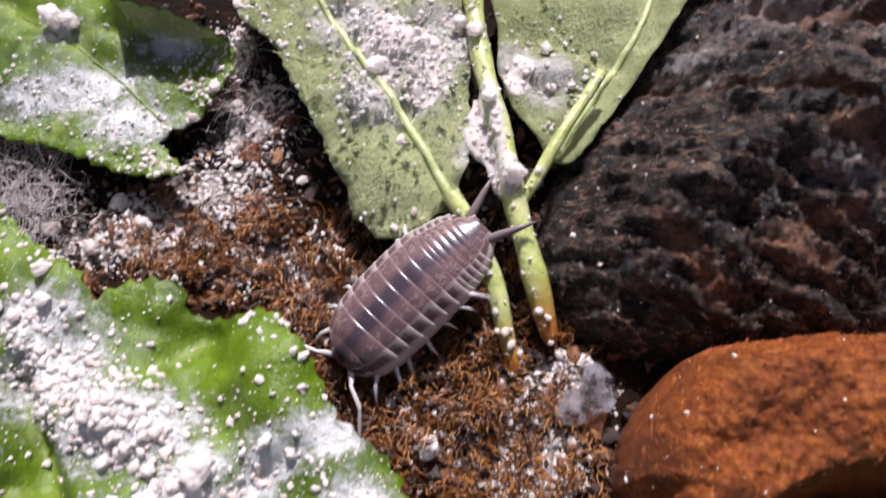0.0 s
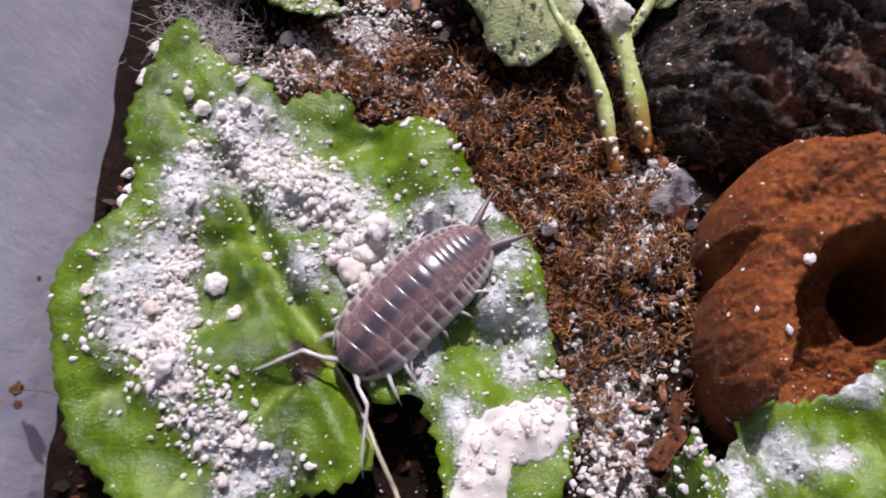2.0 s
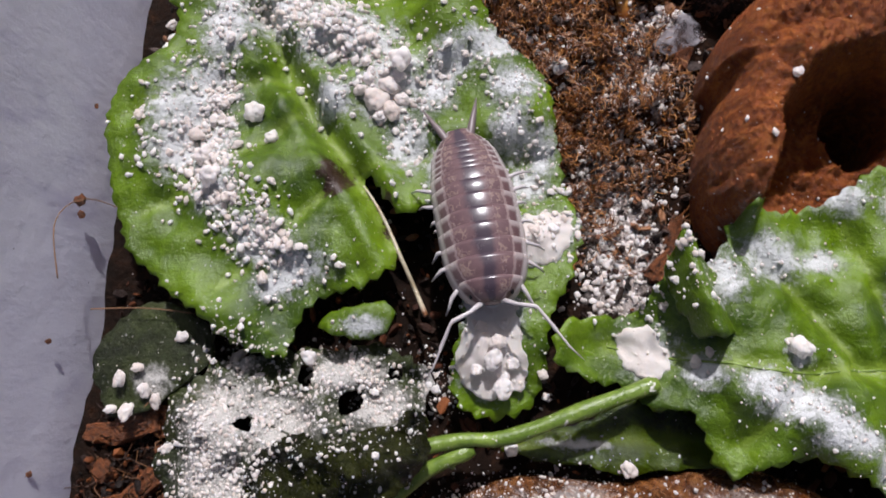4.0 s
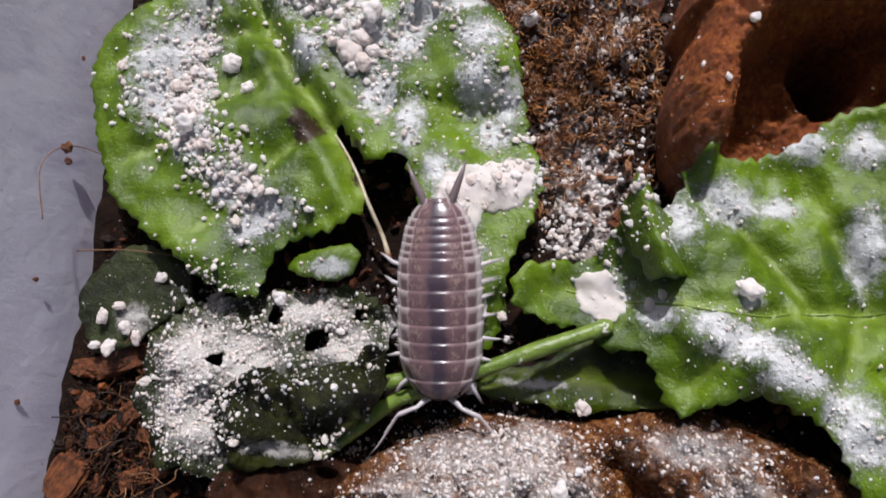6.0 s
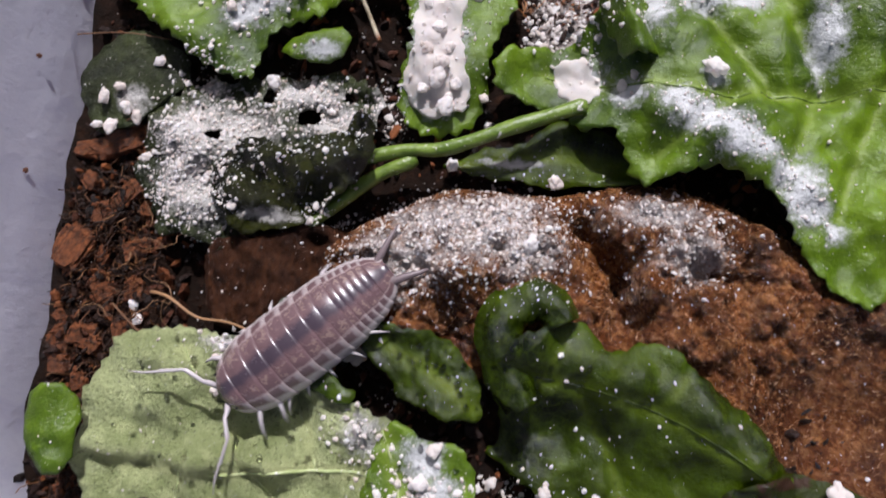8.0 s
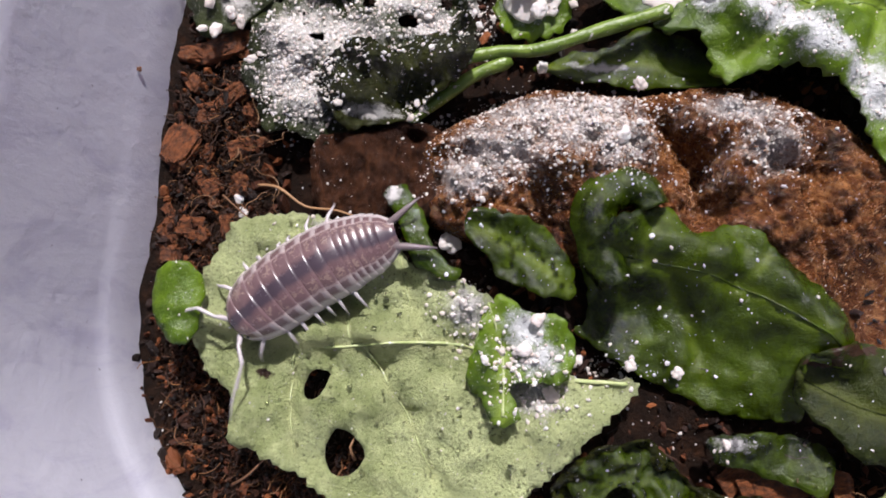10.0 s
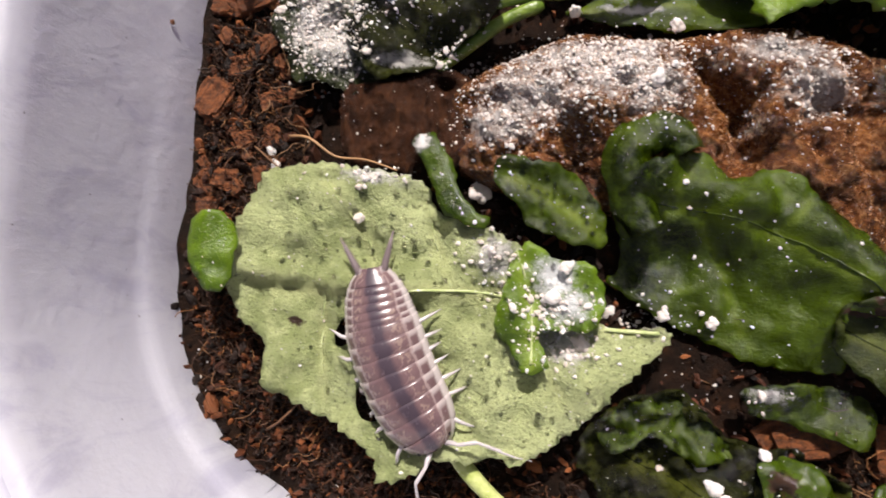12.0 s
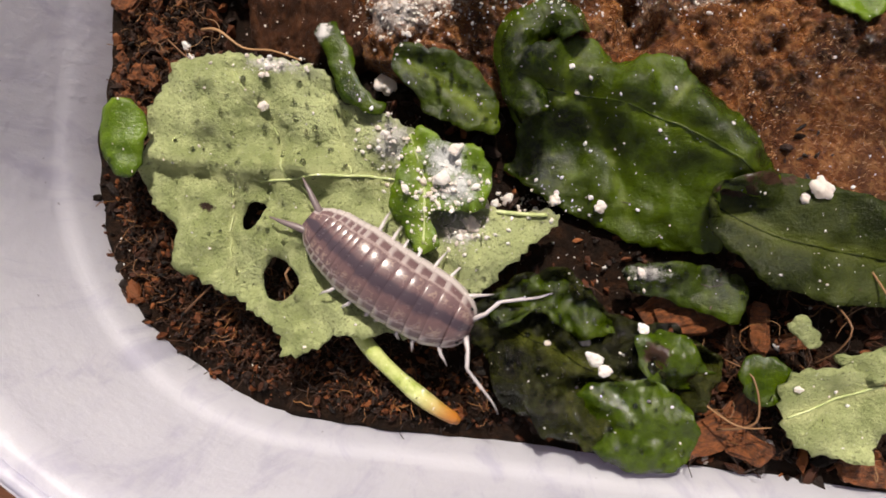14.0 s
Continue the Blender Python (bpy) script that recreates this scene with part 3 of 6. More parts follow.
RED_BOWL = spline([(2.10, 1.60), (2.20, 2.20), (2.25, 2.55), (2.48, 2.88), (2.70, 3.02), (3.05, 3.10), (3.46, 3.13), (3.9, 2.9), (4.0, 2.2), (3.7, 1.5), (2.9, 1.3)], 0.05)
RED_HOLE = (3.12, 2.68, 0.25, 0.27)        # x, y, half width, half height


def red_height(x, y):
    """A block with a lumpy crown, a crease down its flank, and a hollow with a deep knot hole on its near side."""
    d, _ = to_line(x, y, WOOD_RED, True)
    k = np.clip(d / 0.34, 0, 1)
    z = np.where(inside(x, y, WOOD_RED), 1.02 * np.sqrt(k * (2 - k)), 0.0)
    crown = 0.10 * blots(x, y, [(2.45, 3.42, 0.40, 0.28), (3.2, 3.45, 0.5, 0.25)]) + 0.08 * blots(x, y, [(2.0, 2.35, 0.12, 0.3), (2.4, 3.0, 0.18, 0.12)])
    crease, _ = to_line(x, y, [(1.80, 2.78), (1.98, 2.88), (2.25, 3.06), (2.42, 3.2)])
    bd, _ = to_line(x, y, RED_BOWL, True)
    b = np.where(inside(x, y, RED_BOWL), np.clip(bd / 0.30, 0, 1), 0.0)
    b2 = np.clip(b * 1.4, 0, 1)
    bowl = 0.70 * b2 * b2 * (3 - 2 * b2) + 0.34 * np.clip((2.72 - y) / 0.75, 0, 1) * b2
    hx, hy, hw, hh = RED_HOLE
    hole = 1.25 * np.exp(-np.hypot((x - hx) / hw, (y - hy) / hh) ** 8)
    rough = 0.06 * fbm(x, y, 1.9, 4, 31.0, 0.8) + 0.045 * fbm(x, y, 6.0, 4, 32.0, 0.5) + 0.018 * fbm(x, y, 18.0, 3, 33.0, 0.5)
    full = z + crown * (1 - b) - 0.09 * np.exp(-(crease / 0.10) ** 2) - bowl + rough * np.clip(z * 2, 0, 1)
    return np.where(z > 0, np.maximum(full, 0.02) - hole, -0.1)


def brown_height(x, y):
    """Rounded lumps with a deep cleft between them, folds running down the far one."""
    rim = dome(x, y, WOOD_BROWN, 0.45)
    z = 0.36 * rim + 0.26 * blots(x, y, [(0.55, -0.80, 0.80, 0.40), (2.35, -0.55, 0.55, 0.30), (2.55, -1.35, 0.45, 0.45), (2.0, -0.95, 0.10, 0.2)]) * rim
    z = z * (1 - 0.95 * np.clip((-0.95 - y) / 0.9, 0, 1) * np.clip((x - 2.6) / 0.6, 0, 1))
    cleft, _ = to_line(x, y, [(1.52, -0.52), (1.66, -0.72), (1.82, -0.90), (1.86, -1.22)])
    fold, _ = to_line(x, y, [(2.2, -0.42), (2.34, -0.72), (2.28, -1.0), (2.45, -1.3)])
    fold2, _ = to_line(x, y, [(2.62, -0.5), (2.78, -0.85), (2.72, -1.15), (2.9, -1.5)])
    fold3, _ = to_line(x, y, [(2.34, -0.72), (2.55, -0.8), (2.78, -0.85)])
    pit = np.exp(-(np.hypot((x + 0.10) / 0.10, (y + 0.95) / 0.07)) ** 2)
    dent = 0.36 * np.exp(-(cleft / 0.13) ** 2) + 0.15 * np.exp(-(fold / 0.09) ** 2) + 0.15 * np.exp(-(fold2 / 0.10) ** 2) + 0.08 * np.exp(-(fold3 / 0.07) ** 2) + 0.08 * pit
    bumps = 0.13 * fbm(x, y, 1.7, 4, 41.0, 0.8) + 0.085 * fbm(x, y, 4.5, 4, 42.0, 0.6) + 0.024 * fbm(x, y, 14.0, 3, 43.0, 0.5)
    return np.where(z > 0, np.maximum(z + bumps * np.clip(z * 3, 0, 1) - dent, -0.05), -0.1)


def slab_height(x, y):
    z = 0.26 * dome(x, y, WOOD_SLAB, 0.12)
    knot = 0.2 * np.exp(-(np.hypot((x + 0.70) / 0.10, (y + 0.77) / 0.06)) ** 2)
    return np.where(z > 0, z + 0.09 * fbm(x * 1.3, y * 0.7, 2.5, 5, 51.0, 0.6) - knot, -0.1)


def ground_height(x, y):
    return np.maximum.reduce([soil_height(x, y), dark_height(x, y), red_height(x, y), brown_height(x, y)])


# ---- the tub, the table and the soil ----
TUB = (-3.2, 7.6, -4.95, 10.2)      # inner faces at the soil: left, right, near, far
CORNER = 2.5


def tub_ring(grow, z, n=14):
    l, r, b, t = TUB
    pts = []
    for cx, cy, a0 in ((r - CORNER, b + CORNER, -90), (r - CORNER, t - CORNER, 0), (l + CORNER, t - CORNER, 90), (l + CORNER, b + CORNER, 180)):
        for k in range(n + 1):
            a = radians(a0 + 90 * k / n)
            pts.append((cx + (CORNER + grow) * math.cos(a), cy + (CORNER + grow) * math.sin(a), z))
    # more points along the straight sides
    full = []
    for i, p in enumerate(pts):
        full.append(p)
        if i % (n + 1) == n:
            q = pts[(i + 1) % len(pts)]
            full += [tuple(a + (b - a) * k / 20 for a, b in zip(p, q)) for k in range(1, 20)]
    pts = full
    # the plan is turned a little against the camera's line
    c, s = math.cos(radians(1.2)), math.sin(radians(1.2))
    return np.array([(c * (x + 3.18) - s * (y + 1.0) - 3.18, s * (x + 3.18) + c * (y + 1.0) - 1.0, z) for x, y, z in pts])


def loft(rings, close_last=True):
    n = len(rings[0])
    v = np.vstack(rings)
    f = [(i * n + k, i * n + (k + 1) % n, (i + 1) * n + (k + 1) % n, (i + 1) * n + k) for i in range(len(rings) - 1) for k in range(n)]
    if close_last:
        f.append(tuple(range((len(rings) - 1) * n, len(rings) * n)))
    return v, f


tub = thing("plastic_tub", (2.2, 2.6, -1.0), "translucent white plastic food tub on a brown table", "tub")
def wall_ring(g, z):
    """A ring of the wall: straight at the sides, with a moulded step in the near corners."""
    ring, plain = tub_ring(g, z), tub_ring(0.22 * (z - 0.1), z)
    k = np.clip((0.6 - ring[:, 1]) / 4.2, 0, 1)[:, None] ** 1.5 if 0.1 < z < 1.3 else 1.0
    return ring * k + plain * (1 - k)


inner = [(0.62, 1.98), (0.40, 2.0), (0.32, 1.94), (0.30, 1.7), (0.22, 1.2), (0.15, 0.7), (0.125, 0.5), (0.105, 0.43), (0.075, 0.38), (0.05, 0.33), (0.03, 0.26), (0.0, 0.1), (-0.1, -0.5), (-0.2, -0.85), (-0.5, -0.95)]
outer = [(0.62, 1.98), (0.66, 1.9), (0.62, 1.8), (0.42, 1.82), (0.38, 1.6), (0.22, 0.6), (0.02, -0.6), (-0.15, -0.95), (-0.5, -1.0)]
v, f = loft([wall_ring(g, z) for g, z in inner])
v2, f2 = loft([tub_ring(g, z) for g, z in outer])
part("wall", np.vstack([v, v2]), [q[::-1] for q in f] + [tuple(i + len(v) for i in q) for q in f2], PLASTIC, tub, at=(2.2, 2.6, -1.0))
lip = tub_ring(0.51, 2.0)
v, f = tube(np.vstack([lip, lip[:2]]), 0.06, 8, False)
part("rim", v, f, PLASTIC, tub, "rolled plastic rim", at=(2.2, 2.6, -1.0))

v = [(-60, -60, -1.0), (60, -60, -1.0), (60, 60, -1.0), (-60, 60, -1.0), (-60, -60, -3.5), (60, -60, -3.5), (60, 60, -3.5), (-60, 60, -3.5)]
f = [(0, 1, 2, 3), (7, 6, 5, 4), (0, 4, 5, 1), (1, 5, 6, 2), (2, 6, 7, 3), (3, 7, 4, 0)]
tagged(mesh_object("table", v, f, TABLE, False), "brown varnished wooden tabletop under the tub", "table", kind="structure")

outline = tub_ring(-0.03, 0.0)[:, :2]
outline = spline(outline, 0.09)
knot = [(3.12 + 0.34 * math.cos(a), 2.68 + 0.36 * math.sin(a)) for a in np.linspace(0, 2 * math.pi, 24, endpoint=False)]
pv, pf = sheet(outline, 0.07, [np.array(knot)], seed=1)    # open under the knot hole of the red driftwood
z = soil_height(pv[:, 0], pv[:, 1])
soil_v = np.column_stack([pv, z])
dust = np.maximum.reduce([blots(pv[:, 0], pv[:, 1], DUST_SOIL), blots(pv[:, 0], pv[:, 1], DUST_GAP)])
sv, sf = thicken(soil_v, pf, 0.6)
rust = blots(pv[:, 0], pv[:, 1], [(0.8, 3.6, 0.7, 0.7), (0.0, 4.2, 0.6, 0.5), (-0.8, 4.7, 0.7, 0.3), (1.2, 2.8, 0.5, 0.6)])
tagged(mesh_object("ground", sv, sf, SOIL, True, {"dust": np.concatenate([dust, dust]), "rust": np.concatenate([rust, rust])}), "dark crumbly coir soil dusted with pale powder", "soil", kind="structure")
SURFACES.append((soil_v, pf))


# ---- driftwood ----
def driftwood(name, outline, height, step, mat, dusts, label, fibres, cuts=()):
    pv, pf = sheet(outline, step, seed=2)
    z = height(pv[:, 0], pv[:, 1])
    edge = np.unique(np.array(rim_edges(pf)))
    z[edge] = -0.12
    v = np.column_stack([pv, z])
    # on the dark log this cover is pale sheen put into the colour
    dust = blots(pv[:, 0], pv[:, 1], dusts) * (0.6 if mat == BLACKWOOD else 1.0)
    SURFACES.append((v, pf))
    n = len(v)
    low = v.copy()
    low[:, 2] = min(-0.25, z.min() - 0.03)
    faces = pf.tolist() + (pf[:, ::-1] + n).tolist() + [(a, a + n, b + n, b) for a, b in rim_edges(pf)]
    c = pv.mean(0)
    at = (c[0], c[1], -0.1)
    ob = thing(name, at, label, "driftwood")
    cut = np.zeros(n)
    for line, w in cuts:
        d, _ = to_line(pv[:, 0], pv[:, 1], line)
        cut = np.maximum(cut, np.exp(-(d / w) ** 2))
    part("body", np.vstack([v, low]), faces, mat, ob, at=at, attrs={"dust": np.concatenate([dust, dust]), "cut": np.concatenate([cut, cut])})
    # short fibres torn up from the grain
    r = np.random.default_rng(len(v))
    tri = v[pf]
    nor = np.cross(tri[:, 1] - tri[:, 0], tri[:, 2] - tri[:, 0])
    area = np.linalg.norm(nor, axis=1)
    nor /= area[:, None] + 1e-12
    near = area * (nor[:, 2] > 0.15) * (tri[:, :, 0].mean(1) < 4.6)
    fz = Heap()
    for k in r.choice(len(tri), fibres[0], p=near / near.sum()):
        w = r.dirichlet((1, 1, 1))
        p, n = w @ tri[k], nor[k]
        t = np.array([math.cos(fibres[2]), math.sin(fibres[2]), 0.0]) + r.normal(0, 0.45, 3)
        t -= n * (t @ n)
        t /= np.linalg.norm(t) + 1e-9
        ln = r.uniform(0.3, 1.0) * fibres[1]
        line = np.array([p - n * 0.004, p + t * ln * 0.5 + n * ln * r.uniform(0.05, 0.2), p + t * ln + n * ln * r.uniform(-0.1, 0.25)])
        tv, tf = tube(line, (0.003, 0.0024, 0.0008), 3, False)
        fz.add(tv, tf)
    part("wood_fuzz", np.vstack(fz.v), [tuple(q) for g in fz.f for q in g.tolist()], fibres[3], ob, "torn fine fibres of the wood", at=at)
    return ob


# pale sheen painted on the dark log's upper side through the dust mask
SHEEN_E = [(3.3, 6.2, 0.7, 0.3), (2.7, 6.0, 0.35, 0.2), (3.9, 5.6, 0.5, 0.25), (2.5, 5.62, 0.35, 0.05), (3.4, 4.75, 0.4, 0.12), (4.2, 6.3, 0.5, 0.4)]
driftwood("driftwood", WOOD_DARK, dark_height, 0.032, BLACKWOOD, SHEEN_E,  "large blackish wet driftwood log with ridged grain", (2500, 0.07, -0.42, FUZZ_DARK),
          [(LOG_CUT, 0.06), ([(3.1, 6.3), (3.3, 6.12), (3.56, 5.92), (3.9, 5.75)], 0.06), ([(3.15, 4.98), (3.3, 4.9), (3.55, 4.78)], 0.05), ([(2.92, 4.40), (3.1, 4.5), (3.35, 4.58)], 0.05), ([(2.2, 4.54), (2.6, 4.12)], 0.06), ([(2.85, 4.4), (3.2, 4.3)], 0.06)])
driftwood("driftwood", WOOD_RED, red_height, 0.024, REDWOOD, [(2.5, 1.75, 0.5, 0.12)], "rust-red driftwood lump with a round knot hole", (6500, 0.045, 0.9, FUZZ_RED))
driftwood("driftwood", WOOD_BROWN, brown_height, 0.024, BROWNWOOD, DUST_G, "brown lumpy driftwood dusted with white powder", (7000, 0.05, 0.6, FUZZ_BROWN))
# the brown driftwood's left end as its own slab, its shade painted dark
driftwood("driftwood", WOOD_SLAB, slab_height, 0.04, SHADEDWOOD, [], "low wet end of the brown driftwood sunk in the soil, coloured dark for shade", (300, 0.04, 0.3, FUZZ_DARK))


# ---- leaves ----
def leaf(name, pts, rise, mat, label, base, midrib=None, sides=(), dusts=(), holes=(), tooth=0.018, pitch=0.15, rough=0.06, wave=0.09, seed=1.0,
         thick=0.022, step=0.06, rib=0.03, ribmat=None, clear=0.05, curl=None, over=None, rots=(), crease=0.055, crumple=0.0, furrow=0.05, ribfrom=0.0):
    """A leaf lying over the ground. rise: its own height over the plan; sides: side veins; curl: (line, radius, turn) folds the blade beyond a line up and over."""
    outline = ragged(spline(pts, 0.045), tooth, pitch, rough, seed)
    cuts = [ragged(spline(h, 0.035), 0.0, 0.1, 0.02, seed + 5) for h in holes]
    pv, pf = sheet(outline, step, cuts, seed=int(seed * 10))
    x, y = pv[:, 0], pv[:, 1]

    def z_at(x, y):
        z = rise(x, y) + wave * fbm(x, y, 1.6, 4, seed) + (0.05 if mat == PALE else 0.028) * fbm(x, y, 5.0, 3, seed + 2)
        if crumple:
            z = z + crumple * fbm(x, y, 3.2, 4, seed + 4, 0.7)
        if midrib is not None:
            d, _ = to_line(x, y, midrib)
            z = z - furrow * (np.exp(-(d / 0.10) ** 2) - (0.5 * np.exp(-((d - 0.2) / 0.09) ** 2) if furrow > 0.06 else 0))
        for s in sides:
            d, _ = to_line(x, y, s)
            z = z - crease * np.exp(-(d / 0.09) ** 2)
        low = ground_height(x, y) + clear
        if over is not None:
            low = np.maximum(low, over(x, y) + clear)
        return np.where(z > low + 0.1, z, low + 0.1 * np.exp(np.minimum((z - low) / 0.1 - 1, 0)))

    z = z_at(x, y)
    vein = np.zeros(len(x))
    for s in sides:
        d, _ = to_line(x, y, s)
        vein = np.maximum(vein, np.exp(-(d / 0.035) ** 2) * 0.8)
    if midrib is not None:
        d, _ = to_line(x, y, midrib)
        vein = np.maximum(vein, np.exp(-(d / 0.06) ** 2))
    dust = blots(x, y, dusts) if len(dusts) else np.zeros(len(x))
    rot = blots(x, y, rots) if len(rots) else np.zeros(len(x))
    v = np.column_stack([x, y, z])
    if curl is not None:
        (ax, ay), (bx, by), radius, most = curl
        tx, ty = bx - ax, by - ay
        ln = math.hypot(tx, ty)
        nx, ny = -ty / ln, tx / ln                     # the side that curls lies this way
        s = (x - ax) * nx + (y - ay) * ny
        k = np.clip(s, 0, None) * np.clip(((x - ax) * tx + (y - ay) * ty) / ln / 0.5 + 0.5, 0, 1)
        a = k / radius
        rest = np.clip(k - most * radius, 0, None)      # what is left runs on straight
        am = np.minimum(a, most)
        dx = radius * np.sin(am) + rest * math.cos(most) - k
        v[:, 0] += nx * dx
        v[:, 1] += ny * dx
        v[:, 2] += radius * (1 - np.cos(am)) + rest * math.sin(most)
    SURFACES.append((v, pf))
    ob = thing(name, base, label, "leaf")
    bv, bf = thicken(v, pf, thick)
    blade = part("blade", bv, bf, mat, ob, at=base, attrs={"vein": np.tile(vein, 2), "dust": np.tile(dust, 2), "rot": np.tile(rot, 2)})
    blade.data.materials.append(PALE if mat == GREEN else mat)
    blade.data.polygons.foreach_set("material_index", np.repeat([0, 1, 0], [len(pf), len(pf), len(bf) - 2 * len(pf)]).astype(np.int32))
    if midrib is not None and rib:
        line = spline(midrib, 0.07, False)
        line = line[int(ribfrom * len(line)):]
        zz = z_at(line[:, 0], line[:, 1])
        rr = np.linspace(rib * 0.55, rib, len(line))
        tv, tf = tube(np.column_stack([line, zz + rib * 0.1]), rr, 7)
        part("midrib", tv, tf, ribmat or RIB, ob, "pale raised midrib" if ribmat is None else "", at=base, attrs={"tip": np.repeat(np.linspace(0, 1, len(line)) ** 6, 7)})
    if mat == PALE:                # the side veins stand up on the underside
        for s in sides:
            line = spline(s, 0.07, False)
            zz = z_at(line[:, 0], line[:, 1])
            tv, tf = tube(np.column_stack([line, zz + 0.002]), np.linspace(0.009, 0.004, len(line)), 5)
            part("side_vein", tv, tf, RIB, ob, at=base, attrs={"tip": np.zeros(len(line) * 5)})
    return ob, z_at, outline


def stalk(name, pts, radius, mat, label, lift=0.0, tip=True, own=None):
    """A round leaf stalk on the ground; pts: x, y, z."""
    line = spline(pts, 0.08, False)
    n = len(line)
    line[:, 2] = np.maximum(line[:, 2], ground_height(line[:, 0], line[:, 1]) + radius * 0.7) + lift
    rr = radius * (1 + 0.08 * np.sin(np.arange(n) * 0.9)) * np.linspace(0.9, 1.1, n)
    rr[-1] *= 0.6
    v, f = tube(line, rr, 9)
    SURFACES.append((v, [q[:3] for q in f if len(q) == 4] + [(q[0], q[2], q[3]) for q in f if len(q) == 4]))
    base = tuple(line[n // 2])
    t = np.repeat(np.clip((np.arange(n) - (n - 8)) / 8, 0, 1), 9) if tip else np.zeros(n * 9)
    if not tip:
        return tagged(single(name, v, f, mat, base, True, {"tip": t}), label, "stalk")
    ob = thing(name, base, label, "stalk")
    v, f = tube(line[:-5], rr[:-5], 9, False)
    part("shaft", v, f, mat, ob, at=base, attrs={"tip": t[:-45]})
    v, f = tube(line[-6:], np.linspace(1, 0.75, 6) * rr[-6:], 9, False)
    f.append(tuple(range(45, 54)))
    part("cut_end", v, f, mat, ob, "browned, rotting cut end", at=base, attrs={"tip": np.repeat(np.linspace(0.45, 1.0, 6), 9)})
    return ob


MID_A = [(-1.98, 3.72), (-1.64, 3.03), (-1.19, 2.39), (-0.78, 1.85), (-0.53, 1.38), (-0.31, 0.94)]
leaf(
    "leaf",
    [(-2.72, 4.96), (-2.55, 5.14), (-2.22, 4.77), (-1.93, 4.6), (-1.63, 4.36), (-1.58, 4.24), (-1.36, 4.32), (-1.0, 4.36), (-0.91, 4.17), (-0.63, 4.11), (-0.39, 4.14), (-0.15, 3.97), (0.05, 3.62), (0.16, 3.42), (0.5, 3.12),
     (0.64, 2.77), (0.7, 2.3), (0.85, 1.82), (0.84, 1.4), (0.66, 1.0), (0.62, 0.6), (0.48, 0.26), (0.2, 0.18), (-0.03, 0.28), (-0.08, 0.68), (-0.02, 0.95), (-0.1, 1.35), (-0.2, 1.62),
     (-0.31, 1.82), (-0.55, 1.76), (-0.87, 2.06), (-0.66, 1.62), (-0.58, 1.34), (-0.81, 1.16), (-1.19, 1.07), (-1.34, 0.79), (-1.42, 0.58), (-1.68, 0.6), (-2.09, 0.86), (-2.68, 1.28),
     (-2.85, 1.53), (-3.03, 2.03), (-3.14, 2.55), (-3.05, 2.85), (-2.8, 3.16), (-2.72, 3.54), (-2.85, 3.81), (-2.86, 4.32)],
    lambda x, y: 0.46 + 0.04 * np.sin(y * 1.5) - 0.14 * np.clip((x - 0.2) / 0.7, 0, 1) - 0.16 * np.clip((0.9 - y) / 0.7, 0, 1) - 0.1 * np.clip((y - 3.9) / 0.8, 0, 1)
    - 0.16 * blots(x, y, [(-0.85, 3.95, 0.28, 0.22), (-2.4, 2.3, 0.2, 0.5)]) + 0.16 * blots(x, y, [(-0.3, 3.7, 0.25, 0.3), (-1.3, 3.5, 0.3, 0.2), (-1.75, 2.1, 0.6, 0.22), (0.4, 2.6, 0.22, 0.3), (-2.7, 2.5, 0.2, 0.5)]) - 0.12 * blots(x, y, [(-1.5, 1.2, 0.7, 0.3), (0.1, 2.2, 0.3, 0.2)]),
    GREEN, "large toothed green leaf with a torn gap, caked in white powder", (-1.0, 2.5, 0.0), MID_A,
    [[(-1.64, 3.03), (-2.3, 2.9), (-2.9, 2.6)], [(-1.4, 2.7), (-2.0, 2.2), (-2.7, 1.7)], [(-1.0, 2.1), (-1.5, 1.6), (-2.0, 1.1)], [(-1.75, 3.3), (-1.2, 3.7), (-0.8, 4.0)],
     [(-1.3, 2.55), (-0.6, 2.9), (0.2, 3.3)], [(-0.95, 2.15), (-0.2, 2.3), (0.6, 2.3)], [(-1.9, 3.55), (-2.3, 3.9), (-2.6, 4.3)]],
    DUST_A + DUST_STRIP, tooth=0.055, rough=0.035, seed=1.3, ribmat=DRY, rib=0.022, ribfrom=0.62, furrow=0.13, wave=0.13, rots=[(-1.12, 2.05, 0.13, 0.15), (-0.66, 1.72, 0.05, 0.2)])

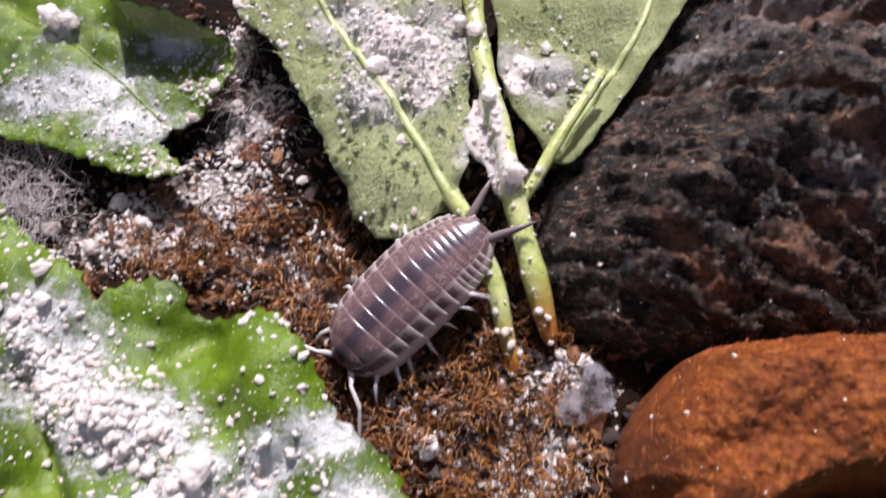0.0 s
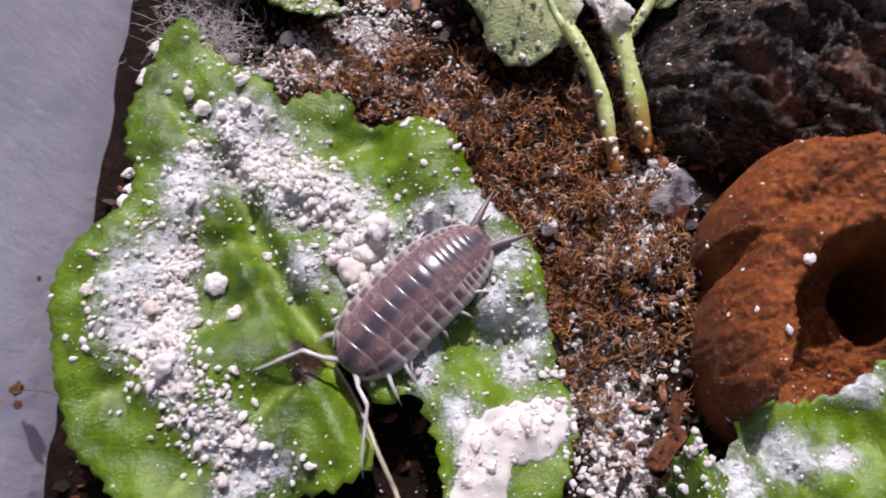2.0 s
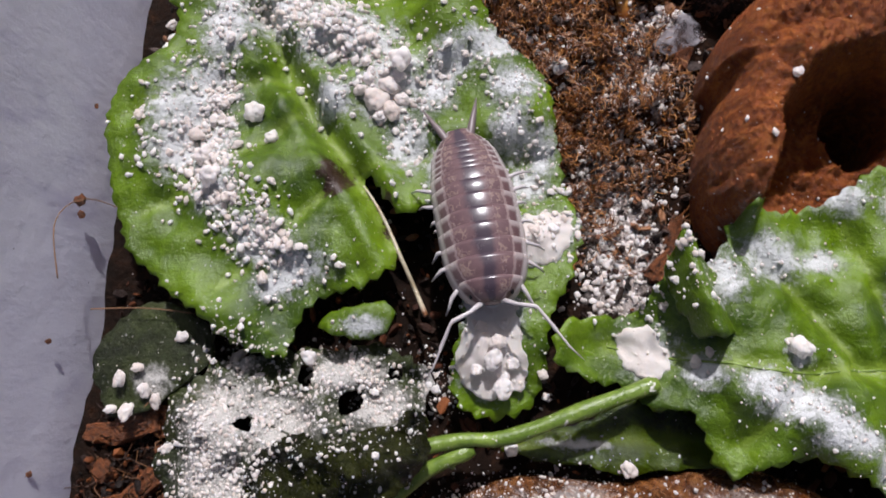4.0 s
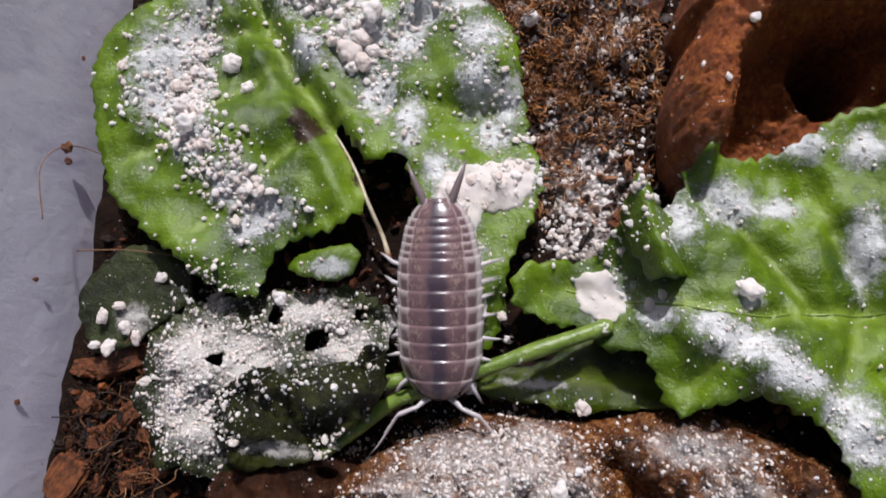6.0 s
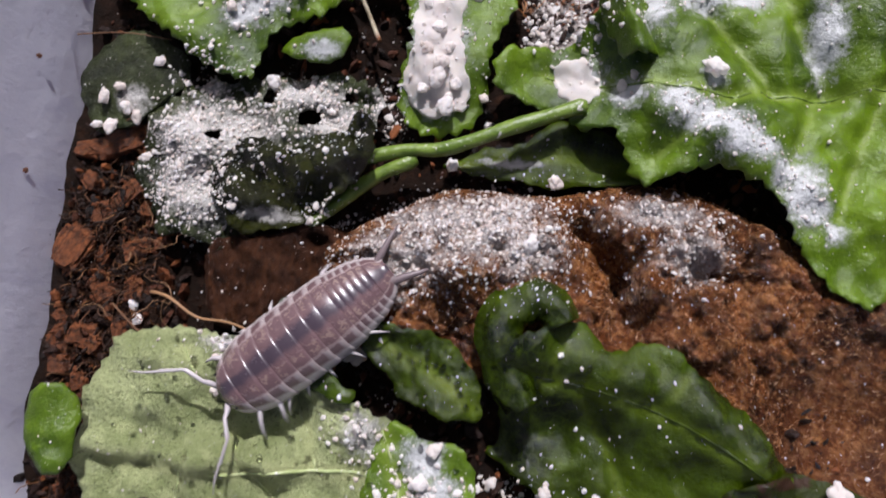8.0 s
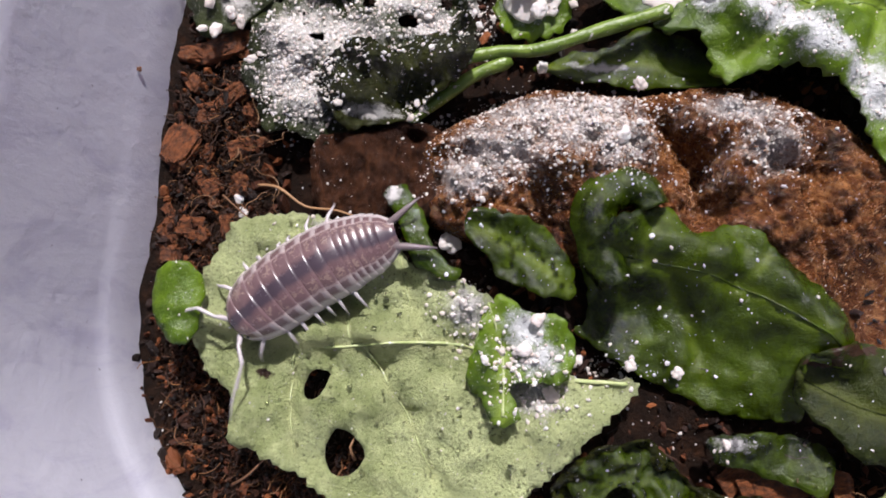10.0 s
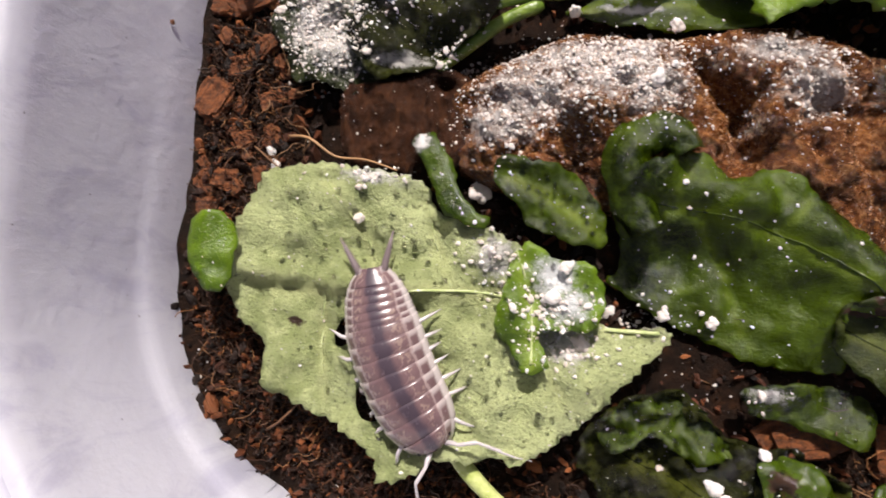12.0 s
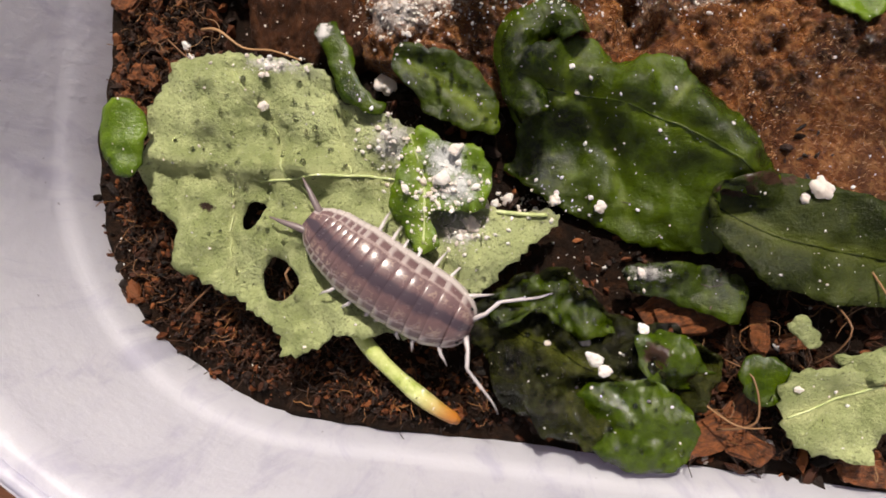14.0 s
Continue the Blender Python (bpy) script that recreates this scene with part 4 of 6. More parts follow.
leaf(
    "leaf",
    [(0.72, 0.9), (1.27, 1.05), (1.42, 1.2), (1.52, 1.5), (1.62, 1.2), (1.89, 1.5), (1.97, 1.74), (2.35, 1.89), (2.72, 1.95), (3.14, 2.24), (3.6, 2.25), (4.3, 1.9), (4.6, 0.9), (4.3, 0.0), (3.75, -0.9),
     (3.4, -0.85), (3.09, -0.56), (2.89, -0.2), (2.64, -0.02), (2.41, 0.02), (1.95, -0.1), (1.79, 0.08), (1.66, 0.32), (1.38, 0.34), (1.25, 0.5), (0.74, 0.58)],
    lambda x, y: 0.36 + 0.16 * np.clip((x - 0.9) / 1.8, 0, 1) + 0.10 * np.sin(x * 3.1 + y * 1.2) + 0.10 * np.exp(-((y - 0.15 + 0.45 * (x - 2.6)) / 0.16) ** 2) * (x > 1.9),
    GREEN, "broad crinkled green leaf, white powder and painted glare in its folds", (2.6, 0.8, 0.0), [(4.5, 0.95), (3.41, 0.73), (2.92, 0.68), (2.3, 0.62), (1.7, 0.7), (1.1, 0.8)],
    [[(2.92, 0.68), (2.6, 1.1), (2.1, 1.55)], [(3.41, 0.73), (3.1, 1.3), (2.9, 1.8)], [(2.6, 0.64), (2.3, 0.35), (2.0, 0.1)], [(3.3, 0.72), (3.1, 0.3), (2.95, -0.1)], [(3.8, 0.8), (3.6, 0.3), (3.4, -0.3)]],
    DUST_GLARE_B, seed=2.1, rib=0.011, ribmat=GREEN_STEM, wave=0.15, tooth=0.05, crease=0.11, step=0.05)

leaf("leaf", [(-3.0, 7.4), (-2.5, 7.3), (-2.05, 6.95), (-1.6, 6.9), (-1.15, 6.75), (-0.9, 6.5), (-0.86, 6.2), (-1.07, 5.83), (-1.37, 5.53), (-1.08, 5.28), (-1.63, 5.25), (-2.09, 5.46), (-2.6, 5.62), (-3.0, 6.0)],
     lambda x, y: 0.34 + 0.05 * np.sin(x * 2), GREEN, "green leaf with a curled-over tip, sprinkled with powder", (-2.0, 6.2, 0.0), [(-2.9, 6.9), (-2.0, 6.3), (-1.4, 5.75)],
     [[(-2.3, 6.5), (-1.7, 6.6), (-1.2, 6.5)], [(-2.0, 6.3), (-2.1, 5.9), (-2.2, 5.6)]], DUST_C, tooth=0.05, rough=0.035, seed=3.7, rib=0.012, ribmat=GREEN_STEM, curl=((-1.95, 6.42), (-0.9, 6.2), 0.17, 1.7))

leaf("leaf", [(-0.95, 7.2), (-0.85, 6.65), (-0.54, 6.31), (-0.29, 5.93), (-0.11, 5.43), (0.05, 5.1), (0.27, 4.78), (0.5, 4.66), (0.82, 4.8), (0.98, 5.1), (1.02, 5.5), (0.98, 6.6), (0.9, 7.4), (0.0, 7.8)],
     lambda x, y: 0.52 + 0.10 * np.exp(-((x - 0.5) / 0.5) ** 2) - 0.22 * np.clip((5.1 - y) / 0.5, 0, 1), PALE, "pale green leaf lying underside up, beaded and powdered", (0.3, 6.0, 0.0),
     [(-0.5, 7.4), (-0.1, 6.6), (0.45, 5.7), (0.86, 4.95)], [[(0.5, 5.6), (0.2, 5.35), (-0.05, 5.3)], [(0.1, 6.25), (-0.2, 6.1), (-0.5, 6.2)], [(0.55, 5.5), (0.8, 5.9), (0.85, 6.4)]],
     DUST_D, seed=4.4, rib=0.04, tooth=0.02, pitch=0.07)
leaf("leaf", [(1.22, 7.2), (1.24, 6.3), (1.24, 5.89), (1.52, 5.35), (1.72, 5.16), (2.11, 5.67), (2.67, 6.5), (2.9, 7.2), (2.0, 7.7)],
     lambda x, y: 0.60 + 0.06 * np.sin(x * 3), PALE, "pale leaf underside resting against the dark driftwood", (1.9, 6.2, 0.0),
     [(2.5, 6.8), (2.3, 6.29), (1.95, 5.78), (1.62, 5.28)], [[(2.1, 6.0), (1.7, 6.2), (1.4, 6.3)], [(1.9, 5.7), (1.6, 5.8), (1.35, 5.9)]], DUST_D, seed=5.2, rib=0.04, tooth=0.0, rough=0.015, clear=0.1)

leaf(
    "leaf",
    [(-2.14, -1.70), (-1.65, -1.58), (-0.84, -1.66), (-0.62, -1.86), (0.07, -2.15), (0.37, -2.36), (0.86, -2.72), (1.41, -2.73), (1.11, -3.1), (0.83, -3.5), (0.41, -3.86), (-0.4, -4.02),
     (-0.81, -4.21), (-0.97, -4.0), (-1.59, -3.7), (-1.91, -3.55), (-1.96, -3.32), (-2.34, -2.93), (-2.37, -2.34), (-2.28, -2.03)],
    lambda x, y: 0.44 + 0.12 * np.exp(-(((x + 1.5) / 0.9) ** 2 + ((y + 2.1) / 0.35) ** 2)) + 0.12 * np.exp(-((y + 2.60) / 0.11) ** 2) * np.clip((0.3 - x) * 3, 0, 1) - 0.10 * np.exp(-((y + 2.85) / 0.16) ** 2) * np.clip((x + 1.3) * 2, 0, 1) - 0.07 * np.exp(-((y + 2.35) / 0.16) ** 2),
    PALE, "pale green leaf lying underside up, chewed into holes", (-0.6, -2.8, 0.0), [(-2.2, -2.66), (-1.32, -2.71), (-0.6, -2.6), (-0.01, -2.58), (0.7, -2.75), (1.3, -2.75)],
    [[(-1.0, -2.66), (-1.2, -2.2), (-1.6, -1.75)], [(-0.4, -2.6), (-0.6, -2.2), (-0.7, -1.85)], [(-0.9, -2.66), (-0.5, -3.2), (-0.2, -3.7)], [(-0.1, -2.6), (0.3, -3.0), (0.6, -3.4)], [(-1.5, -2.7), (-1.5, -3.1), (-1.4, -3.6)]],
    DUST_H, holes=[[(-1.38, -3.0), (-1.28, -2.9), (-1.17, -2.93), (-1.22, -3.1), (-1.36, -3.14)], [(-1.15, -3.5), (-1.05, -3.36), (-0.88, -3.42), (-0.8, -3.58), (-0.95, -3.74), (-1.12, -3.68)]],
    seed=6.5, tooth=0.04, pitch=0.11, rough=0.08, rib=0.02, ribfrom=0.28, wave=0.13, crumple=0.09, rots=[(-1.75, -2.98, 0.09, 0.06)])
leaf_i, leaf_i_z, leaf_i_edge = leaf("leaf", [(0.85, -1.68), (1.0, -1.45), (1.3, -1.35), (1.5, -1.29), (1.75, -1.45), (2.0, -1.40), (2.28, -1.51), (2.64, -1.75), (3.03, -2.17), (3.3, -2.5), (3.0, -2.5), (2.63, -2.43), (2.76, -2.88), (2.15, -2.9), (1.45, -2.66),
              (0.95, -2.42), (0.84, -2.37), (0.96, -2.17), (0.82, -1.7)],
     lambda x, y: 0.14 + 0.56 * np.exp(-(to_line(x, y, [(1.0, -1.45), (1.6, -1.62), (2.2, -1.72), (2.55, -1.95), (2.7, -2.1)])[0] / 0.42) ** 2) - 0.1 * blots(x, y, [(1.5, -1.95, 0.12, 0.3), (2.1, -1.55, 0.1, 0.15)]), WET, "dark wet green leaf with a curled corner", (1.8, -2.0, 0.0), [(1.0, -1.7), (1.6, -1.75), (2.3, -1.95), (3.0, -2.35)],
     [[(1.5, -1.75), (1.8, -2.2), (2.0, -2.7)], [(1.3, -1.7), (1.4, -1.4)], [(2.1, -1.9), (2.3, -1.6)]], [], seed=7.1, rib=0.012, ribmat=WET, crumple=0.035, wave=0.2, tooth=0.03, rough=0.06, clear=0.06, step=0.045)
leaf("leaf", [(-0.15, -1.5), (0.2, -1.42), (0.5, -1.51), (0.72, -1.8), (0.8, -2.07), (0.5, -2.1), (0.2, -1.97)],
     lambda x, y: 0.36 + 0 * x, WET, "small dark wet leaf scrap dusted with powder", (0.4, -1.8, 0.0), [(-0.05, -1.55), (0.4, -1.75), (0.75, -2.0)], (), [], seed=8.2, rib=0, crumple=0.05, wave=0.25, tooth=0.02, rough=0.06, step=0.045)
leaf("leaf", [(-0.9, -1.35), (-0.72, -1.25), (-0.55, -1.4), (-0.4, -1.75), (-0.15, -1.95), (-0.25, -2.05), (-0.5, -1.95), (-0.62, -1.7)],
     lambda x, y: 0.48 + 0 * x, WETGREEN, "narrow green leaf scrap bent upright", (-0.5, -1.65, 0.0), None, (), [(-0.8, -1.35, 0.1, 0.1)], seed=8.8, wave=0.12, over=lambda x, y: np.where(inside(x, y, [(-2.2, -1.6), (0, -1.6), (0, -3), (-2.2, -3)]), 0.5, 0))
leaf("leaf", [(2.56, -2.43), (3.0, -2.25), (3.51, -2.29), (4.1, -2.5), (4.4, -2.9), (4.1, -3.2), (3.3, -3.18), (2.79, -2.87)],
     lambda x, y: 0.42 + 0 * x, DULL, "dull green wet leaf lying flat", (3.3, -2.7, 0.0), [(2.6, -2.5), (3.2, -2.75), (4.2, -2.85)], (), [], seed=9.3, rib=0.010, ribmat=DULL, crumple=0.03, wave=0.12, tooth=0.015, rough=0.06,
     over=lambda x, y: np.where(inside(x, y, leaf_i_edge), leaf_i_z(x, y), 0.0), rots=[(2.75, -2.4, 0.2, 0.04), (3.0, -2.28, 0.25, 0.05)])
leaf("leaf", [(0.81, -3.58), (1.1, -3.3), (1.51, -3.22), (2.01, -3.53), (2.5, -3.6), (2.87, -3.8), (2.69, -4.3), (2.6, -4.72), (1.85, -4.75), (1.14, -4.4), (0.75, -3.95)],
     lambda x, y: 0.22 + 0.1 * np.sin(x * 4 + y), ROTTEN, "dark rotting leaf, wet and glossy", (1.7, -4.0, 0.0), [(0.85, -3.7), (1.5, -3.9), (2.6, -4.3)], [[(1.4, -3.85), (1.5, -3.4)], [(1.6, -3.95), (1.7, -4.5)]],
     [(1.88, -3.21, 0.2, 0.08)], seed=10.1, rib=0.010, ribmat=ROTTEN, crumple=0.24, wave=0.25, tooth=0.02, rough=0.09, step=0.04)
leaf("leaf", [(0.85, -3.55), (1.15, -3.3), (1.5, -3.25), (1.85, -3.5), (2.0, -3.7), (1.7, -3.75), (1.3, -3.6), (1.0, -3.75)],
     lambda x, y: 0.36 + 0.12 * np.sin(x * 5 + y * 3), WET, "crumpled wet green leaf edge over a rotten leaf", (1.4, -3.5, 0.0), None, (), [], seed=10.5, rib=0, crumple=0.2, wave=0.2, rough=0.07, step=0.04, clear=0.12)
leaf("leaf", [(1.75, -4.2), (2.1, -4.05), (2.5, -4.1), (2.72, -4.35), (2.6, -4.74), (2.1, -4.78), (1.8, -4.6)],
     lambda x, y: 0.38 + 0 * x, WETGREEN, "bright green wet leaf scrap by the tub's wall", (2.2, -4.4, 0.0), None, (), [], seed=10.9, crumple=0.09, wave=0.2, rough=0.07, step=0.04)
leaf("leaf", [(-0.02, -2.9), (0.0, -2.55), (0.15, -2.12), (0.45, -2.2), (0.75, -2.3), (0.78, -2.74), (0.36, -2.84), (0.44, -3.1), (0.22, -3.2), (0.1, -3.0)],
     lambda x, y: 0.62 + 0 * x, GREEN, "folded green leaf lobe with clumps of powder", (0.3, -2.6, 0.0), [(0.1, -2.2), (0.25, -2.6), (0.3, -3.1)], (), [(0.42, -2.4, 0.2, 0.2), (0.55, -2.6, 0.2, 0.15)], seed=11.4, rib=0.012, crumple=0.06, wave=0.1)
leaf("leaf", [(3.37, -4.35), (3.32, -4.1), (3.42, -3.78), (3.87, -3.75), (4.2, -3.9), (4.12, -4.42), (3.9, -4.5), (3.64, -4.45)],
     lambda x, y: 0.34 + 0 * x, PALE, "small torn pale leaf piece", (3.7, -4.1, 0.0), [(3.4, -4.2), (4.1, -3.85)], (), [], seed=12.6, rib=0.012, tooth=0.05)
_, leaf_l_z, leaf_l_edge = leaf("leaf", [(-2.14, 0.48), (-1.4, 0.66), (-0.8, 0.72), (-0.35, 0.6), (-0.28, 0.2), (-0.45, -0.2), (-1.1, -0.55), (-1.6, -0.85), (-2.0, -0.85), (-2.3, -0.4), (-2.3, 0.1)],
     lambda x, y: 0.24 + 0.16 * np.exp(-(((x + 0.75) / 0.35) ** 2 + ((y - 0.1) / 0.3) ** 2)), DECAYED, "decayed grey-green leaf thick with mould and powder", (-1.3, 0.0, 0.0), [(-2.1, 0.3), (-1.3, 0.0), (-0.5, -0.1)],
     [[(-1.4, 0.05), (-1.2, 0.45)], [(-1.0, -0.05), (-1.2, -0.45)]], DUST_L, holes=[[(-1.32, 0.55), (-1.2, 0.5), (-1.2, 0.35), (-1.3, 0.4)], [(-0.6, 0.55), (-0.5, 0.55), (-0.52, 0.46), (-0.6, 0.47)],
                                                               [(-0.95, 0.3), (-0.82, 0.36), (-0.78, 0.22), (-0.9, 0.16)], [(-1.75, 0.05), (-1.65, 0.12), (-1.6, 0.0)], [(-1.3, -0.2), (-1.15, -0.15), (-1.2, -0.3)]],
     seed=13.5, rib=0.010, ribmat=DECAYED, wave=0.26, tooth=0.03, rough=0.12, crumple=0.07)
leaf("leaf", [(-1.5, -0.12), (-1.1, -0.02), (-0.78, 0.0), (-0.45, 0.18), (-0.28, 0.1), (-0.3, -0.25), (-0.56, -0.48), (-1.0, -0.72), (-1.35, -0.66), (-1.62, -0.4)],
     lambda x, y: 0.42 + 0.14 * np.exp(-((y + 0.1) / 0.16) ** 2), ROTTEN, "blackened curled leaf scrap", (-0.9, -0.3, 0.0), None, (), [(-1.1, -0.6, 0.3, 0.06)], seed=14.3, wave=0.25, tooth=0.02, rough=0.12, step=0.045, crumple=0.12,
     over=lambda x, y: np.where(inside(x, y, leaf_l_edge), leaf_l_z(x, y), 0.0))
leaf("leaf", [(-2.99, 0.62), (-2.7, 0.95), (-2.4, 0.95), (-2.05, 0.7), (-2.2, 0.35), (-2.6, 0.1), (-2.88, 0.1)],
     lambda x, y: 0.2 + 0 * x, DECAYED, "edge of a decayed green leaf under pale pellets", (-2.5, 0.5, 0.0), None, (), [(-2.5, 0.35, 0.15, 0.15)], seed=15.7)
leaf("leaf", [(-1.15, 0.86), (-0.81, 1.04), (-0.58, 1.0), (-0.6, 0.8), (-0.9, 0.73)],
     lambda x, y: 0.38 + 0 * x, GREEN, "small green leaf fragment dusted white", (-0.9, 0.9, 0.0), None, (), [(-0.8, 0.85, 0.2, 0.1)], seed=16.1, step=0.05)
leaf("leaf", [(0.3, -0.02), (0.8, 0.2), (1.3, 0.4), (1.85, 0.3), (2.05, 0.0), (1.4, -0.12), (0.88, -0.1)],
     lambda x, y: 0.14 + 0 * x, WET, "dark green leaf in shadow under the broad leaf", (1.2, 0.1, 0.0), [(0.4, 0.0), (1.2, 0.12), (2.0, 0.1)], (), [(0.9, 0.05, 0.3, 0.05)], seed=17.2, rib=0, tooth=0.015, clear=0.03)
leaf("leaf", [(-2.72, -2.3), (-2.62, -2.15), (-2.42, -2.12), (-2.28, -2.3), (-2.3, -2.7), (-2.45, -2.8), (-2.65, -2.6)],
     lambda x, y: 0.58 + 0.1 * np.cos((x + 2.5) * 6), GREEN, "curled bright green leaf bud against the tub's wall", (-2.5, -2.4, 0.0), None, (), [], seed=18.4, wave=0.05, rough=0.02, step=0.04)
leaf("leaf", [(1.50, 1.30), (1.52, 1.52), (1.57, 1.66), (1.72, 1.45), (1.92, 1.22), (2.02, 0.98), (1.88, 0.84), (1.68, 0.80), (1.56, 1.02)],
     lambda x, y: 0.48 + 0.34 * np.exp(-(to_line(x, y, [(1.56, 1.64), (1.66, 1.25), (1.8, 0.85)])[0] / 0.13) ** 2), GREEN, "folded leaf corner standing up with a sharp crease", (1.7, 1.2, 0.0), None, (), [(1.9, 1.15, 0.08, 0.1)], seed=19.3, step=0.03, wave=0.03)
leaf("leaf", [(3.05, -3.75), (3.3, -3.7), (3.42, -3.95), (3.25, -4.1), (3.02, -4.0)],
     lambda x, y: 0.3 + 0 * x, WETGREEN, "bright green leaf crumb on the coir", (3.2, -3.9, 0.0), None, (), [], seed=20.3, step=0.045, wave=0.08)
leaf("leaf", [(2.0, -3.1), (2.5, -3.0), (2.95, -3.05), (3.0, -3.3), (2.9, -3.5), (2.4, -3.35), (2.05, -3.3)],
     lambda x, y: 0.26 + 0 * x, WET, "dusty dark leaf strip with a hooked end", (2.5, -3.2, 0.0), None, (), [(2.2, -3.15, 0.2, 0.06)], seed=21.3, crumple=0.1, wave=0.08)

leaf("leaf", [(3.72, -3.62), (3.9, -3.56), (4.25, -3.6), (4.3, -3.78), (4.0, -3.8), (3.8, -3.74)],
     lambda x, y: 0.36 + 0 * x, PALE, "narrow pale torn leaf strip on the coir", (4.0, -3.7, 0.0), None, (), [], seed=22.4, step=0.04, wave=0.12, rough=0.09)
leaf("leaf", [(3.28, -3.42), (3.4, -3.32), (3.52, -3.4), (3.62, -3.55), (3.5, -3.62), (3.38, -3.52)],
     lambda x, y: 0.32 + 0 * x, PALE, "small pale leaf scrap caught in the rootlets", (3.45, -3.5, 0.0), None, (), [], seed=24.1, step=0.035, wave=0.15, rough=0.09)
leaf("leaf", [(2.1, -3.7), (2.35, -3.62), (2.6, -3.72), (2.85, -3.9), (2.75, -4.12), (2.4, -4.05), (2.2, -3.9)],
     lambda x, y: 0.34 + 0 * x, WETGREEN, "olive wet leaf scrap over bark chips", (2.5, -3.85, 0.0), None, (), [], seed=25.6, step=0.04, wave=0.2, rough=0.09, crumple=0.12, rots=[(2.3, -3.8, 0.1, 0.1), (2.7, -4.0, 0.1, 0.08)])

# the wet leaf's corner rolls up into an open loop
def rolled_lobe(parent, base, pts, z0, wide, mat):
    line = spline(pts, 0.03, False)
    tan = np.gradient(line, axis=0)
    tan /= np.linalg.norm(tan, axis=1)[:, None]
    side = np.stack([-tan[:, 1], tan[:, 0]], 1)
    n, m = len(line), 9
    k = np.linspace(0, 1, n)
    verts, faces = [], []
    for j in range(m):
        u = j / (m - 1)
        reach = wide * (u - 0.5) * (0.75 + 0.35 * np.sin(k * math.pi)) + 0.03 * fbm(line[:, 0], line[:, 1], 4.0, 3, 3.0 + 2 * u)
        up = z0 + 0.22 * math.sin(math.pi * (0.12 + 0.83 * u)) - 0.10 * (1 - k) + 0.05 * fbm(line[:, 0] + u, line[:, 1], 3.5, 3, 8.0)
        verts.append(np.column_stack([line + side * reach[:, None], up]))
        faces += [((j - 1) * n + i, (j - 1) * n + i + 1, j * n + i + 1) for i in range(n - 1) if j] + [((j - 1) * n + i, j * n + i + 1, j * n + i) for i in range(n - 1) if j]
    v, fs = np.vstack(verts), np.array(faces)
    SURFACES.append((v, fs))
    bv, bf = thicken(v, fs, 0.02)
    zero = np.zeros(len(bv))
    part("rolled_lobe", bv, bf, mat, parent, "rolled-up lobe of the wet leaf", at=base, attrs={"vein": zero, "dust": zero, "rot": zero})


rolled_lobe(leaf_i, (1.8, -2.0, 0.0), [(1.12, -1.95), (0.98, -1.68), (0.90, -1.40), (0.97, -1.21), (1.12, -1.13), (1.28, -1.16), (1.37, -1.3)], 0.52, 0.36, WET)

# ---- stalks ----
stalk("leaf_stalk", [(0.84, 4.97, 0.55), (1.0, 4.7, 0.5), (1.14, 4.4, 0.4), (1.22, 4.05, 0.26), (1.30, 3.76, 0.12)], 0.064, STEM, "pale green leaf stalk with a browned cut end")
stalk("leaf_stalk", [(0.98, 7.4, 0.6), (1.04, 6.7, 0.62), (1.1, 6.03, 0.62), (1.24, 5.32, 0.58), (1.32, 4.82, 0.5), (1.45, 4.3, 0.36), (1.54, 3.95, 0.2)], 0.08, STEM, "thick ribbed green stalk with a rotting orange tip")
stalk("leaf_stalk", [(1.95, 5.78, 0.74), (1.62, 5.28, 0.66), (1.48, 5.05, 0.58), (1.34, 4.85, 0.5)], 0.043, STEM, "short green side stalk joining a main stalk", tip=False)
stalk("leaf_stalk", [(-0.35, -0.06, 0.34), (0.0, 0.03, 0.36), (0.33, 0.06, 0.38), (0.85, 0.27, 0.4), (1.45, 0.52, 0.36)], 0.06, GREEN_STEM, "green forked stalk lying over the brown driftwood", tip=False)
stalk("leaf_stalk", [(-1.0, -0.8, 0.15), (-0.6, -0.5, 0.26), (-0.24, -0.2, 0.3), (0.1, -0.03, 0.32)], 0.06, GREEN_STEM, "green stalk half under decayed leaves", tip=False)
stalk("leaf_stalk", [(-0.25, -3.95, 0.3), (-0.05, -4.15, 0.28), (0.24, -4.38, 0.22), (0.5, -4.55, 0.16), (0.72, -4.66, 0.1)], 0.075, STEM, "green stalk with a dark broken end")

# ---- powder cakes ----
TREE = rest_tree()


def floor_at(x, y, top=3.0):
    hit = TREE.ray_cast(Vector((x, y, top)), Vector((0, 0, -1)))
    return (hit[0].z, hit[1]) if hit[0] is not None else (0.0, Vector((0, 0, 1)))


